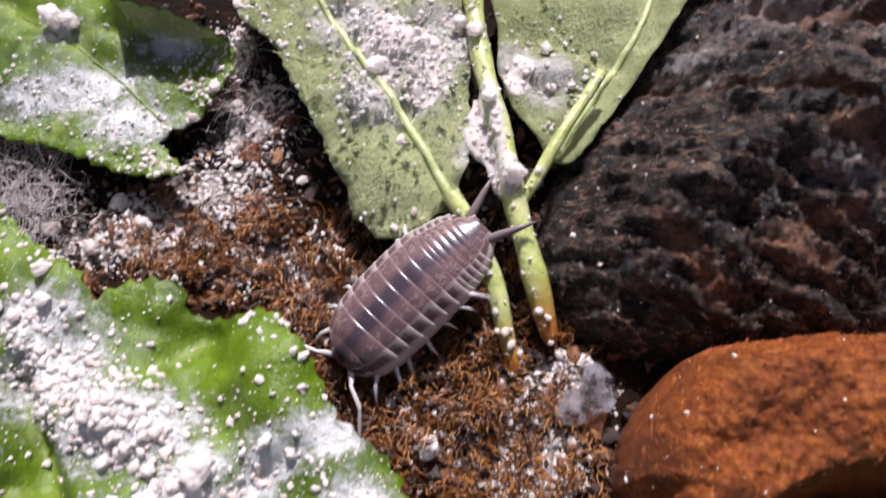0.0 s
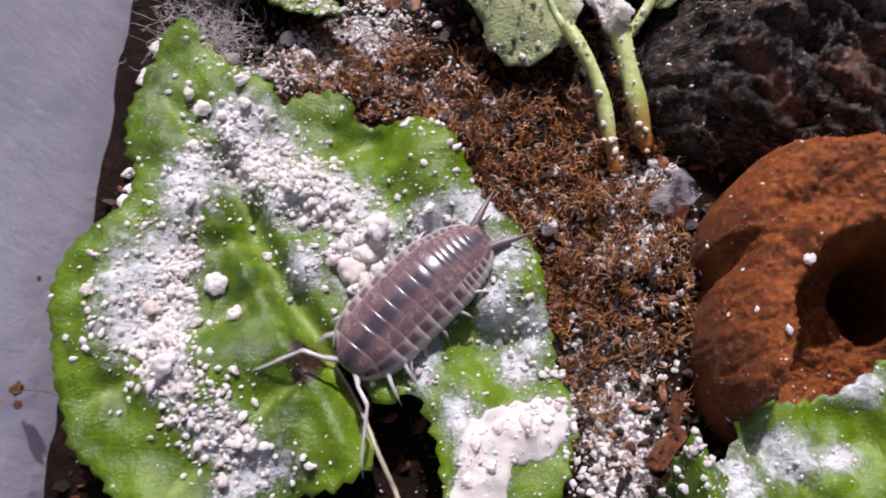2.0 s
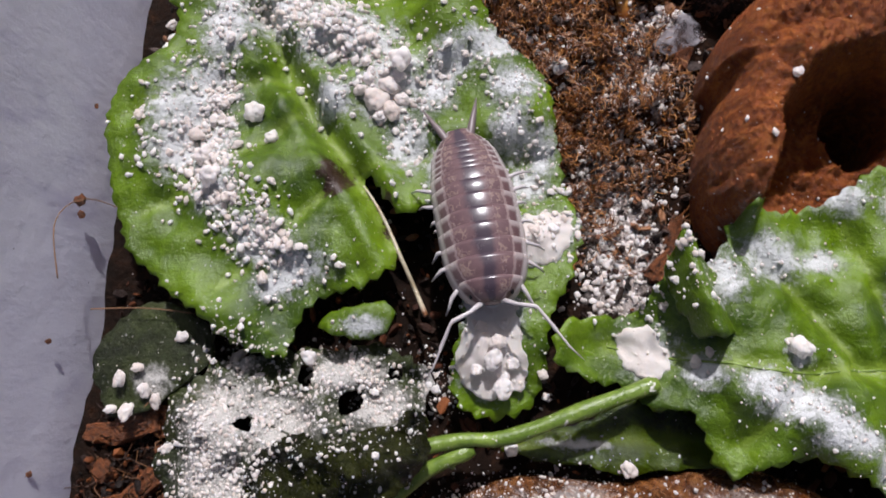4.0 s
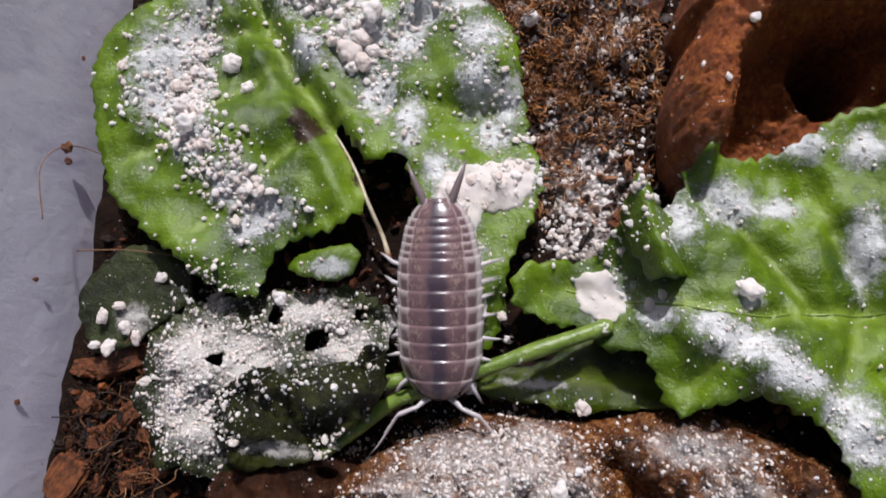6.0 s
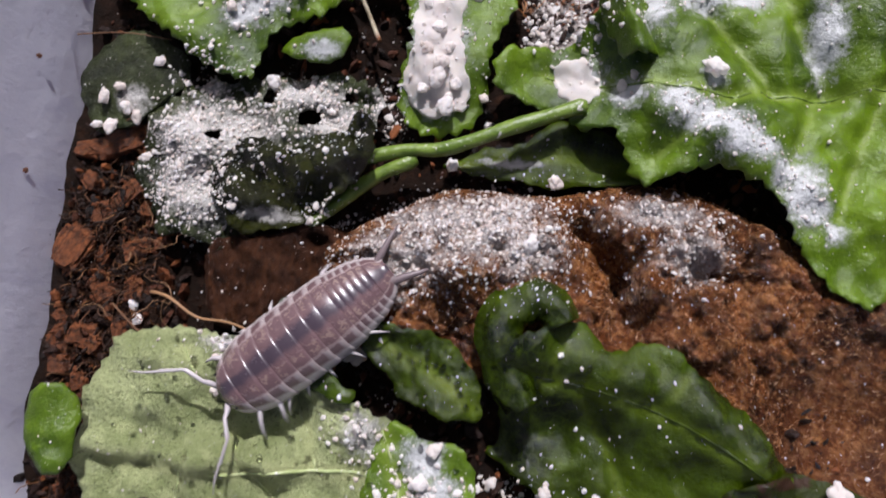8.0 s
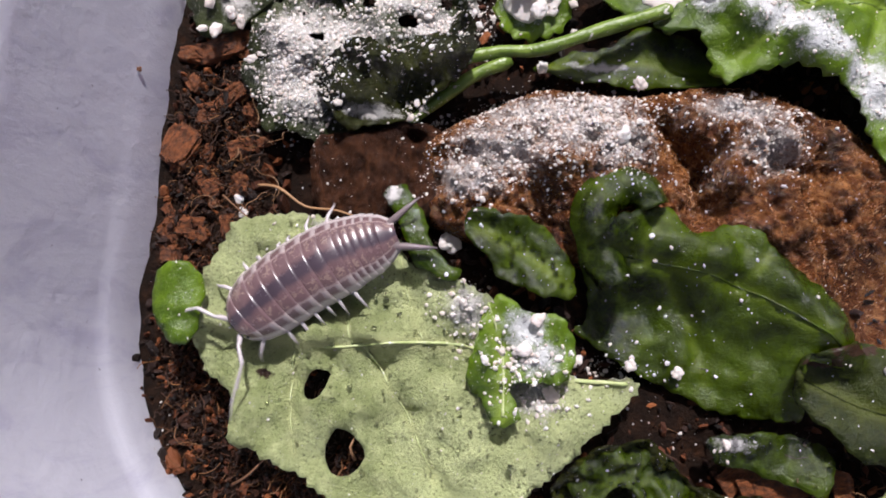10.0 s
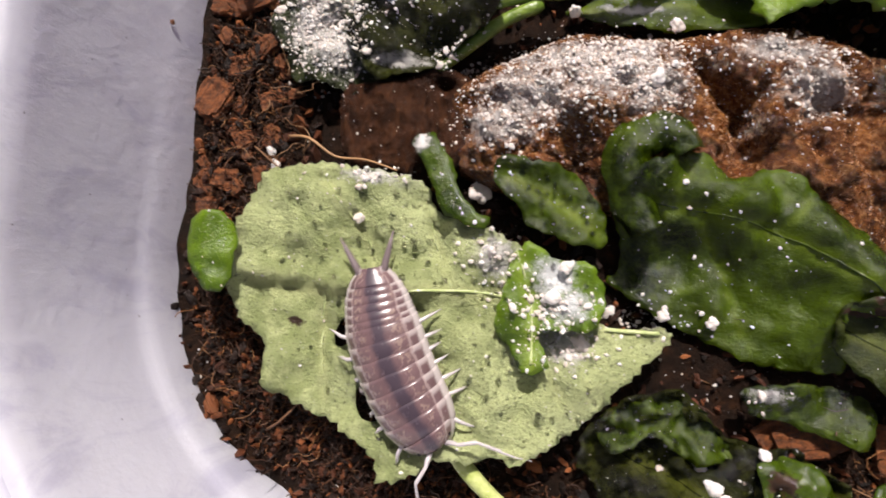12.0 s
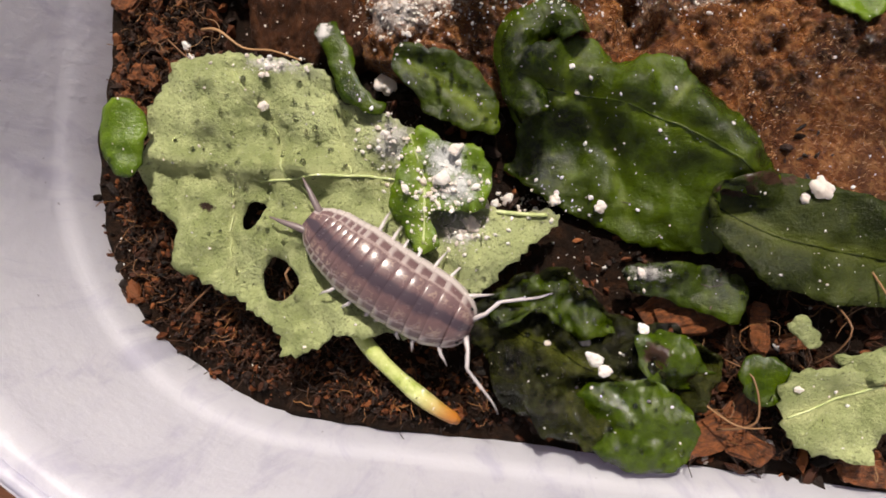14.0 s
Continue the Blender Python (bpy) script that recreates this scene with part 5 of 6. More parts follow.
def cake(pts, thick, label, seed, fill=0.10, tooth=0.025):
    """A crust of powder that follows what it lies on."""
    outline = ragged(ragged(spline(pts, 0.03), 0.0, 0.1, 0.10, seed), tooth, 0.13, tooth, seed + 2)
    pv, pf = sheet(outline, 0.028, seed=int(seed * 7))
    x, y = pv[:, 0], pv[:, 1]
    low = np.array([floor_at(a, b)[0] for a, b in pv])
    low = np.maximum(low, np.percentile(low, 55) - fill)
    d, _ = to_line(x, y, outline, True)
    k = np.clip(d / 0.24, 0, 1)
    z = low + 0.004 + thick * np.sqrt(k * (2 - k)) * k ** 0.5 * (0.8 + 0.5 * fbm(x, y, 3.0, 3, seed)) + 0.010 * np.abs(fbm(x, y, 16.0, 2, seed + 3, 0.5)) + 1.1 * thick * np.abs(fbm(x, y, 8.0, 4, seed + 1, 0.6)) * k
    v = np.column_stack([x, y, z])
    SURFACES.append((v, pf))
    bv, bf = thicken(v, pf, thick * 0.3 + 0.02)
    c = pv.mean(0)
    ob = single("powder_crust", bv, bf, CRUST, (c[0], c[1], float(low.min())))
    return tagged(ob, label, "food powder")


cake([(0.05, 1.62), (0.3, 1.8), (0.6, 1.86), (0.8, 1.75), (0.76, 1.5), (0.45, 1.42), (0.36, 1.1), (0.48, 0.75), (0.4, 0.42), (0.15, 0.34), (0.0, 0.55), (-0.02, 0.95), (0.02, 1.3)], 0.045, "thick crust of white food powder on a green leaf", 1.7)
cake([(1.22, 0.9), (1.4, 0.95), (1.52, 0.85), (1.6, 0.66), (1.48, 0.56), (1.3, 0.6), (1.2, 0.72)], 0.04, "patch of pale powder on a green leaf", 4.7)
cake([(1.08, 5.75), (1.18, 5.7), (1.2, 5.4), (1.32, 5.15), (1.3, 4.9), (1.18, 4.95), (1.05, 5.2), (1.0, 5.5)], 0.05, "heap of white powder between two stalks", 6.7)
cake([(0.62, 6.3), (0.78, 6.2), (0.82, 5.9), (0.74, 5.65), (0.62, 5.7), (0.6, 6.0)], 0.035, "white smear of powder on a pale leaf", 7.7)
cake([(1.3, 6.1), (1.45, 6.15), (1.5, 5.95), (1.36, 5.8), (1.28, 5.9)], 0.03, "white smear of powder on a leaf underside", 8.7)
cake([(0.2, 6.4), (0.42, 6.5), (0.55, 6.3), (0.5, 6.0), (0.36, 5.9), (0.2, 6.1)], 0.03, "patchy white smear of powder on a pale leaf", 9.7)
TREE = rest_tree()

# ---- loose crumbs, each one a thing ----
CRUMB_MESH = []
for i in range(12):
    # a knobbly clod: the skin round one large lump with smaller ones stuck to it
    r = np.random.default_rng(100 + i)
    ways, f = BALL[4]
    out = 0.72 * (1 + 0.25 * np.array([noise.fractal(Vector(p * 1.5 + 5.0 + i * 2.3), 1.0, 2.0, 3) for p in ways]))
    for k in range(int(r.integers(8, 18))):
        c = r.normal(0, 1, 3)
        c *= r.uniform(0.5, 0.78) / np.linalg.norm(c)
        rad = r.uniform(0.16, 0.42)
        b = ways @ c
        disc = b * b - (c @ c - rad * rad)
        out = np.maximum(out, np.where((disc > 0) & (b > 0), b + np.sqrt(np.maximum(disc, 0)), 0))
    w = ways * (out * (1 + 0.05 * np.array([noise.fractal(Vector(p * 6.0 + i), 0.7, 2.0, 2) for p in ways])))[:, None] * np.array([1.0, 0.92, 0.82])
    me = bpy.data.meshes.new("food_crumb")
    me.from_pydata((w * U).tolist(), [], f.tolist())
    me.polygons.foreach_set("use_smooth", np.ones(len(me.polygons), bool))
    me.materials.append(CRUMB)
    CRUMB_MESH.append(me)


def crumb(x, y, size, stretch=1.0, label="off-white crumb of dry food powder", lift=0.55):
    z, n = floor_at(x, y)
    ob = new("food_crumb", CRUMB_MESH[int(rng.integers(12))])
    ob.matrix_basis = pose(U * x, U * y, U * (z + size * lift), rng.uniform(-25, 25), rng.uniform(-25, 25), rng.uniform(0, 360)) @ Matrix.Diagonal((size * stretch, size, size * 0.9, 1))
    return tagged(ob, label, "food crumb", "crumbs of food powder")


# soft lumps heaped on the large leaf
for x, y, s in [(-0.86, 2.78, 0.13), (-0.74, 2.90, 0.11), (-0.70, 2.66, 0.10), (-0.62, 2.78, 0.08), (-0.92, 2.94, 0.07), (-0.80, 2.62, 0.08), (-0.98, 2.82, 0.06), (-0.66, 2.98, 0.06)]:
    crumb(x, y, s, 1.1, "soft white lump of powder on a green leaf", 0.3)
# half-sunk lumps in the long crust
for x, y, s in [(0.15, 1.5, 0.06), (0.3, 1.62, 0.07), (0.5, 1.66, 0.06), (0.66, 1.7, 0.05), (0.1, 1.25, 0.05), (0.25, 1.35, 0.06), (0.2, 1.05, 0.07), (0.3, 0.9, 0.05), (0.12, 0.85, 0.06), (0.22, 0.62, 0.10), (0.36, 0.6, 0.06), (0.1, 0.55, 0.06), (0.3, 0.48, 0.07)]:
    crumb(x, y, s, 1.1, "soft lump of powder sunk in the crust", 0.15)
# the ones that stand out: x, y, size
for x, y, s in [(1.10, 3.77, 0.06), (0.71, 3.27, 0.1), (-0.64, 3.09, 0.12), (-1.88, 2.62, 0.11), (-2.23, 4.17, 0.09), (2.35, 2.74, 0.05), (1.26, -0.11, 0.075), (1.08, -0.72, 0.085)]:
    crumb(x, y, s)
for x, y, s in [(-2.33, -1.44, 0.06), (-2.27, -1.56, 0.065), (-0.30, -1.66, 0.13), (-1.25, -2.05, 0.06), (3.42, -2.33, 0.11), (3.3, -2.42, 0.05), (2.9, -4.72, 0.05), (3.36, -4.5, 0.07), (3.38, -3.66, 0.05), (3.45, -3.95, 0.04)]:
    crumb(x, y, s)
for x, y, s in [(1.83, -3.93, 0.085), (1.74, -3.8, 0.07), (1.92, -4.0, 0.07), (2.2, -3.62, 0.06), (2.46, -3.5, 0.07), (0.68, -2.9, 0.08), (0.93, -2.62, 0.07), (0.5, -2.3, 0.07), (1.35, -2.6, 0.06), (1.75, -2.62, 0.06), (0.42, -2.55, 0.08)]:
    crumb(x, y, s, 1.1)
for x, y, s in [(-2.75, 0.35, 0.07), (-2.55, 0.28, 0.06), (-2.6, 0.45, 0.05), (-2.45, 0.2, 0.06), (-2.82, 0.12, 0.05), (-2.68, 0.1, 0.07), (-2.3, 0.72, 0.06), (-1.9, 0.6, 0.07), (-2.95, -1.05, 0.05), (-2.3, -0.15, 0.05)]:
    crumb(x, y, s, 1.3, "white oblong pellet of dry food")
for x, y, s in [(-2.99, 3.76, 0.06), (-2.94, 3.6, 0.06), (-2.93, 3.45, 0.1), (-2.98, 3.29, 0.09), (-2.88, 3.34, 0.08), (-3.08, 3.06, 0.07), (-2.98, 5.11, 0.08), (-3.0, 4.73, 0.1), (-2.9, 3.2, 0.08), (-1.9, 4.41, 0.07), (-2.37, 4.32, 0.06)]:
    crumb(x, y, s, 1.2, "white crumb of food wedged by the tub's wall")
for x, y, s in [(-2.24, 2.2, 0.1), (-2.4, 2.45, 0.08), (-2.1, 1.95, 0.1), (-1.95, 1.8, 0.06), (-0.95, 3.1, 0.06), (-2.05, 4.1, 0.06), (-1.85, 4.2, 0.06), (-1.7, 2.4, 0.07), (-1.55, 2.9, 0.05), (-2.75, 3.4, 0.07)]:
    crumb(x, y, s)
for x, y, s in [(-1.7, 5.15, 0.09), (-2.2, 4.95, 0.08), (-1.5, 4.95, 0.1), (-1.85, 4.75, 0.07), (-0.1, 4.6, 0.08), (0.0, 4.45, 0.06), (-0.2, 4.35, 0.06), (1.62, 3.9, 0.06), (1.78, 3.85, 0.08), (1.2, 3.7, 0.05)]:
    crumb(x, y, s)
for x, y, s in [(0.95, 6.4, 0.09), (1.05, 6.2, 0.08), (1.15, 5.6, 0.07), (1.5, 5.3, 0.1), (1.42, 5.35, 0.07), (0.32, 6.0, 0.1), (1.6, 6.2, 0.06), (-2.35, 6.65, 0.12), (-2.2, 6.6, 0.09), (1.3, 5.0, 0.1)]:
    crumb(x, y, s)
for x, y, s in [(2.40, 0.80, 0.1), (0.3, 0.42, 0.11), (0.25, 0.75, 0.08), (0.38, -0.02, 0.07), (-0.75, -0.62, 0.05), (0.6, 0.55, 0.05), (0.66, 0.4, 0.05), (1.8, 0.75, 0.05), (1.72, 0.68, 0.06), (-1.25, 0.6, 0.08)]:
    crumb(x, y, s)
for spots, n, lo, hi in ((DUST_A, 36, 0.028, 0.062), (DUST_STRIP, 4, 0.025, 0.04), (DUST_SOIL, 28, 0.025, 0.055), (DUST_GAP, 15, 0.025, 0.045), (DUST_D, 8, 0.025, 0.05), (DUST_L, 14, 0.025, 0.05), (DUST_G, 4, 0.025, 0.045), (DUST_H, 20, 0.022, 0.042), (WETTED, 4, 0.025, 0.045), (COIR, 30, 0.022, 0.048)):
    for i in range(n):
        sx_, sy_, rx, ry = spots[int(rng.integers(len(spots)))]
        crumb(rng.normal(sx_, rx * 0.6), rng.normal(sy_, ry * 0.6), rng.uniform(lo, hi) * rng.uniform(0.8, 1.1), rng.uniform(1, 1.3))

# ---- fine grains, past counting ----
grains = Heap()
PROTO = [(lambda w: (w[0] * np.array([1.0, 0.72 + 0.06 * (i % 5), 0.7]), w[1]))(lump(1 if i < 8 else 2, 1.0, 40 + i * 1.7, 0.85, 0.5, 1.6)) for i in range(16)]


def grain(x, y, size):
    z, n = floor_at(x, y)
    v, f = PROTO[int(rng.integers(8)) + (8 if size > 0.016 else 0)]
    grains.add(turned(v, rng) * np.array([1.0, 1.0, 0.7]) * size + np.array([x, y, z + size * 0.3]), f)


for spots, n, lo, hi in ((BEIGE, 900, 0.018, 0.05), (COIR, 1300, 0.007, 0.042), (WETTED, 70, 0.006, 0.026), (DUST_A, 1700, 0.009, 0.036), (DUST_STRIP, 700, 0.008, 0.024), (DUST_SOIL, 6000, 0.008, 0.030), (DUST_GAP, 1300, 0.008, 0.04), (DUST_D, 1700, 0.006, 0.028),
                         (DUST_C, 500, 0.008, 0.026), (DUST_GLARE_B, 700, 0.005, 0.022), (DUST_L, 3600, 0.007, 0.026), (DUST_G, 4500, 0.005, 0.022), (DUST_H, 700, 0.008, 0.03)):
    w = np.array([rx * ry for _, _, rx, ry in spots])
    for k in rng.choice(len(spots), n, p=w / w.sum()):
        sx_, sy_, rx, ry = spots[k]
        grain(rng.normal(sx_, rx * 0.75), rng.normal(sy_, ry * 0.75), lo * 0.8 + (hi - lo) * rng.random() ** 2.6)
# a thin scatter over everything
for i in range(2800):
    x, y = rng.uniform(-3.0, 4.4), rng.uniform(-4.6, 7.0)
    grain(x, y, 0.004 + 0.014 * rng.random() ** 4)
grains.build("powder_grains", POWDER, "fine white grains of food powder scattered everywhere", "food powder")

# ---- soil bits, fibres, chips, rootlets ----
bits, damp = Heap(), Heap()
SAFE = tub_ring(-0.16, 0.0)[:, :2]
spot = np.column_stack([rng.uniform(-3.1, 4.6, 8500), rng.uniform(-4.8, 7.2, 8500)])
for (x, y), z in zip(spot, soil_height(spot[:, 0], spot[:, 1])):
    s = 0.015 + 0.055 * rng.random() ** 2
    if math.hypot(x - 3.12, y - 2.68) < 0.45:
        continue
    if x < -1.8 and y < 0.6 or y < -3.8 and x > 2.2:
        s *= 1.4
    v, f = PROTO[int(rng.integers(8))]
    (bits if y > 1.5 else damp).add(turned(v * np.array([1.4, 0.9, 0.75]), rng) * s + np.array([x, y, z + s * 0.3]), f)
for n, cx, cy, rx, ry in ((700, 0.8, 3.7, 0.5, 0.55), (300, 0.1, 4.1, 0.45, 0.4), (300, -0.8, 4.75, 0.55, 0.25), (700, 1.2, 2.6, 0.35, 0.5), (900, -2.7, -0.9, 0.25, 0.8), (900, -2.4, -3.1, 0.3, 0.4), (1300, -1.5, -4.0, 0.5, 0.3), (1200, 0.0, -4.5, 0.8, 0.2), (900, 3.2, -4.2, 0.6, 0.4)):
    spot = rng.normal((cx, cy), (rx, ry), (n, 2))
    for (x, y), z in zip(spot, soil_height(spot[:, 0], spot[:, 1])):
        s = 0.008 + 0.034 * rng.random() ** 2.5
        if x < -3.05 or not inside(x, y, SAFE):
            continue
        v, f = PROTO[int(rng.integers(8))]
        (bits if y > 1.5 else damp).add(turned(v * np.array([1.2, 0.95, 0.8]), rng) * s + np.array([x, y, z + s * 0.5 + 0.05 * rng.random()]), f)
damp.build("damp_soil_bits", DAMP_BITS, "damp dark crumbs of bark and soil", "soil", False)
bits.build("soil_bits", BITS, "loose dark and rusty bits of bark in the soil", "soil", False)


def curly(r, x, y, z, length, lift, bend):
    a, el = r.uniform(0, 6.28), r.uniform(0.0, lift)
    p = np.array([x, y, z])
    out = [p.copy()]
    for k in range(5):
        p = p + length / 5 * np.array([math.cos(a) * math.cos(el), math.sin(a) * math.cos(el), math.sin(el)])
        a += r.normal(0, bend)
        el += r.normal(0, 0.35) - 0.1
        out.append(p.copy())
    return np.array(out)


fibres, roots, threads = Heap(), Heap(), Heap()
for n, cx, cy, rx, ry, lo, hi in ((900, -2.6, -1.0, 0.3, 0.7, 0.08, 0.3), (400, -0.2, -4.4, 0.9, 0.25, 0.1, 0.4), (350, 3.2, -4.0, 0.7, 0.5, 0.1, 0.5), (450, -1.7, -3.8, 0.5, 0.35, 0.1, 0.4), (350, -2.5, -3.0, 0.25, 0.4, 0.08, 0.35)):
    spot = rng.normal((cx, cy), (rx, ry), (n, 2))
    for (x, y), z in zip(spot, soil_height(spot[:, 0], spot[:, 1])):
        if x < -3.05 or y < -4.75 or not inside(x, y, SAFE):
            continue
        v, f = tube(curly(rng, x, y, z, rng.uniform(lo, hi), 1.3, 0.7), rng.uniform(0.003, 0.007), 3, False)
        roots.add(v, f)
# coir lies in frayed tufts, each with its own lie
for n, cx, cy, rx, ry in ((330, 0.8, 3.65, 0.5, 0.6), (120, 0.1, 4.15, 0.4, 0.35), (100, -0.8, 4.75, 0.5, 0.22), (130, 1.2, 2.7, 0.35, 0.5)):
    spot = rng.normal((cx, cy), (rx, ry), (n, 2))
    for (x, y), z in zip(spot, soil_height(spot[:, 0], spot[:, 1])):
        lie, el, up = rng.uniform(0, 6.28), rng.uniform(0.1, 1.2), rng.uniform(0.0, 0.07)
        for k in range(int(rng.integers(10, 24))):
            a, e, ln = lie + rng.normal(0, 0.7), el + rng.normal(0, 0.3), rng.uniform(0.04, 0.14)
            p = np.array([x, y, z + up]) + rng.normal(0, 0.035, 3)
            q = p + 0.5 * ln * np.array([math.cos(a) * math.cos(e), math.sin(a) * math.cos(e), math.sin(e)])
            w = q + 0.5 * ln * np.array([math.cos(a + 0.5) * math.cos(e), math.sin(a + 0.5) * math.cos(e), math.sin(e) - 0.3])
            v, f = tube(np.array([p, q, w]), (0.0055, 0.005, 0.0025), 3, False)
            fibres.add(v, f)
fibres.build("coir_fibres", FIBRE, "rusty tangle of short coir fibres", "coir")
roots.build("root_fibres", DARK_FIBRE, "dark wiry fibres in the damp soil", "coir")
for cx, cy, rx, ry, n in ((-2.45, 5.15, 0.22, 0.28, 420), (-0.7, 6.0, 0.2, 0.25, 60)):
    for i in range(n):
        x, y = rng.normal(cx, rx), rng.normal(cy, ry)
        v, f = tube(curly(rng, x, y, 0.12, rng.uniform(0.2, 0.5), 0.8, 0.3), 0.0018, 3, False)
        threads.add(v, f)
threads.build("mould_threads", MOULD, "pinkish white threads of mould on the soil", "mould")


def chip(x, y, lx, ly, lz, turn, seed, label):
    v, f = BALL[3]
    box = np.sign(v) * np.abs(v) ** 0.45
    n = np.array([noise.fractal(Vector(p * 2.2 + seed), 0.7, 2.0, 5) for p in v])
    w = box * np.array([lx, ly, lz]) * (1 + 0.3 * n)[:, None]
    z = float(ground_height(np.array([x]), np.array([y]))[0])
    ob = single("bark_chip", w, f.tolist(), CHIP, (0, 0, -lz * 0.6), False)
    ob.matrix_basis = pose(U * x, U * y, U * (z - lz * 0.2), rng.uniform(-12, 12), rng.uniform(-12, 12), turn)
    return tagged(ob, label, "bark chip", "chips of bark in the soil")


for i, (x, y, lx, ly, lz, turn) in enumerate([(-2.68, 0.02, 0.26, 0.1, 0.08, 20), (-2.18, 0.03, 0.15, 0.1, 0.08, -60), (-2.96, -1.0, 0.2, 0.15, 0.1, 70), (-2.5, -0.42, 0.13, 0.09, 0.07, 40),
                                              (-2.75, -0.6, 0.09, 0.07, 0.06, 10), (-2.62, -1.35, 0.1, 0.08, 0.06, 30), (-2.4, -1.7, 0.11, 0.07, 0.06, 100), (-2.75, -1.75, 0.12, 0.1, 0.07, 0), (-2.9, -2.0, 0.09, 0.08, 0.07, 0)]):
    chip(x, y, lx, ly, lz, turn, i * 3.3, "rusty brown bark chip by the tub's wall")
for i in range(34):
    size = rng.uniform(0.035, 0.085)
    chip(rng.uniform(-3.02, -2.1), rng.uniform(-2.2, 0.3), size * rng.uniform(1.0, 1.6), size, size * 0.8, rng.uniform(0, 180), 130 + i * 1.7, "small rusty bark chip by the tub's wall")
for i, (x, y, lx, ly, lz, turn) in enumerate([(2.6, -3.52, 0.26, 0.15, 0.12, 10), (2.35, -3.45, 0.16, 0.1, 0.1, 40), (3.2, -3.52, 0.08, 0.22, 0.1, 5), (2.85, -4.5, 0.25, 0.14, 0.1, 30), (3.2, -4.55, 0.18, 0.12, 0.09, -20),
                                              (4.15, -4.62, 0.2, 0.1, 0.08, 0), (2.0, -3.75, 0.1, 0.08, 0.08, 0), (3.1, -4.25, 0.2, 0.12, 0.08, 60), (3.5, -3.6, 0.14, 0.08, 0.07, 20), (1.95, -1.55, 0.06, 0.05, 0.04, 0)]):
    chip(x, y, lx, ly, lz, turn, 50 + i * 2.9, "rusty crumbled bark chip on the coir")
for i, (x, y, lx, ly, lz, turn) in enumerate([(1.6, 1.55, 0.22, 0.07, 0.06, 50), (1.7, 1.85, 0.15, 0.05, 0.05, 70), (1.8, 3.45, 0.12, 0.07, 0.05, 70), (-0.5, 5.95, 0.13, 0.05, 0.05, -25), (-0.75, 5.6, 0.08, 0.1, 0.05, 0)]):
    chip(x, y, lx, ly, lz, turn, 90 + i * 2.1, "dark brown sliver of bark in the powder")


def rootlet(pts, radius, label="thin wiry brown rootlet"):
    line = spline(pts, 0.06, False)
    if "wall" not in label:
        line[:, 0] = np.maximum(line[:, 0], -3.08)
        line[:, 1] = np.maximum(line[:, 1], -4.8)
    line[:, 2] = np.maximum(line[:, 2], ground_height(line[:, 0], line[:, 1]) + radius)
    v, f = tube(line, np.linspace(radius, radius * 0.5, len(line)), 5)
    return tagged(single("rootlet", v, f, ROOT, tuple(line[0])), label, "rootlet", "rootlets in the soil")


rootlet([(-2.1, -1.32, 0.15), (-1.85, -1.36, 0.32), (-1.6, -1.5, 0.3), (-1.3, -1.52, 0.35), (-1.0, -1.6, 0.4)], 0.016)
rootlet([(-2.4, -1.45, 0.2), (-2.0, -1.7, 0.3), (-1.8, -1.65, 0.25)], 0.01)
rootlet([(-2.0, -4.0, 0.1), (-1.8, -3.85, 0.3), (-1.6, -3.6, 0.25)], 0.014)
rootlet([(-0.9, -3.62, 0.3), (-0.93, -3.5, 0.42), (-0.9, -3.4, 0.3)], 0.016)
rootlet([(2.9, -4.4, 0.2), (3.15, -4.25, 0.4), (3.1, -3.9, 0.35), (2.9, -3.8, 0.2)], 0.012)
rootlet([(2.7, -4.15, 0.2), (3.0, -4.3, 0.4), (3.3, -4.3, 0.3)], 0.01)
rootlet([(3.65, -3.2, 0.3), (3.75, -3.4, 0.5), (3.7, -3.6, 0.4), (3.6, -3.75, 0.2)], 0.011)
rootlet([(3.9, -2.9, 0.3), (4.0, -3.2, 0.55), (4.1, -3.5, 0.4)], 0.011)
for i in range(22):
    x, y = (rng.uniform(-2.6, -1.8), rng.uniform(-2.0, -0.4)) if i % 2 else (rng.uniform(2.4, 4.3), rng.uniform(-4.7, -3.2))
    rootlet(curly(rng, x, y, 0.18, rng.uniform(0.2, 0.5), 0.5, 0.6), rng.uniform(0.003, 0.006))
rootlet([(-3.12, 1.05, 0.75), (-3.2, 1.5, 0.8), (-3.1, 1.75, 0.6), (-2.8, 1.7, 0.3)], 0.006, "fine hair-thin root against the tub's wall")
rootlet([(-3.1, 0.9, 0.3), (-2.6, 0.92, 0.35), (-2.2, 0.9, 0.3)], 0.007, "fine hair-thin root across the soil")

# specks stuck to the tub's wall
for y, z, s in ((1.77, 0.5, 0.05), (1.66, 0.46, 0.035), (2.6, 0.55, 0.02), (0.6, 0.5, 0.022), (-0.4, 0.4, 0.025)):
    w, f = lump(2, s, y * 3.0, 0.7, 0.5, 1.6)
    ob = single("soil_speck", w, f.tolist(), CHIP, (0, 0, 0), False)
    ob.matrix_basis = pose(U * (-3.2 - 0.22 * (z - 0.1) + 0.021 * (y + 1.0)), U * y, U * z, 20, 70, 15)
    tagged(ob, "dark speck of soil stuck to the tub's wall", "soil speck", "specks on the tub's wall")

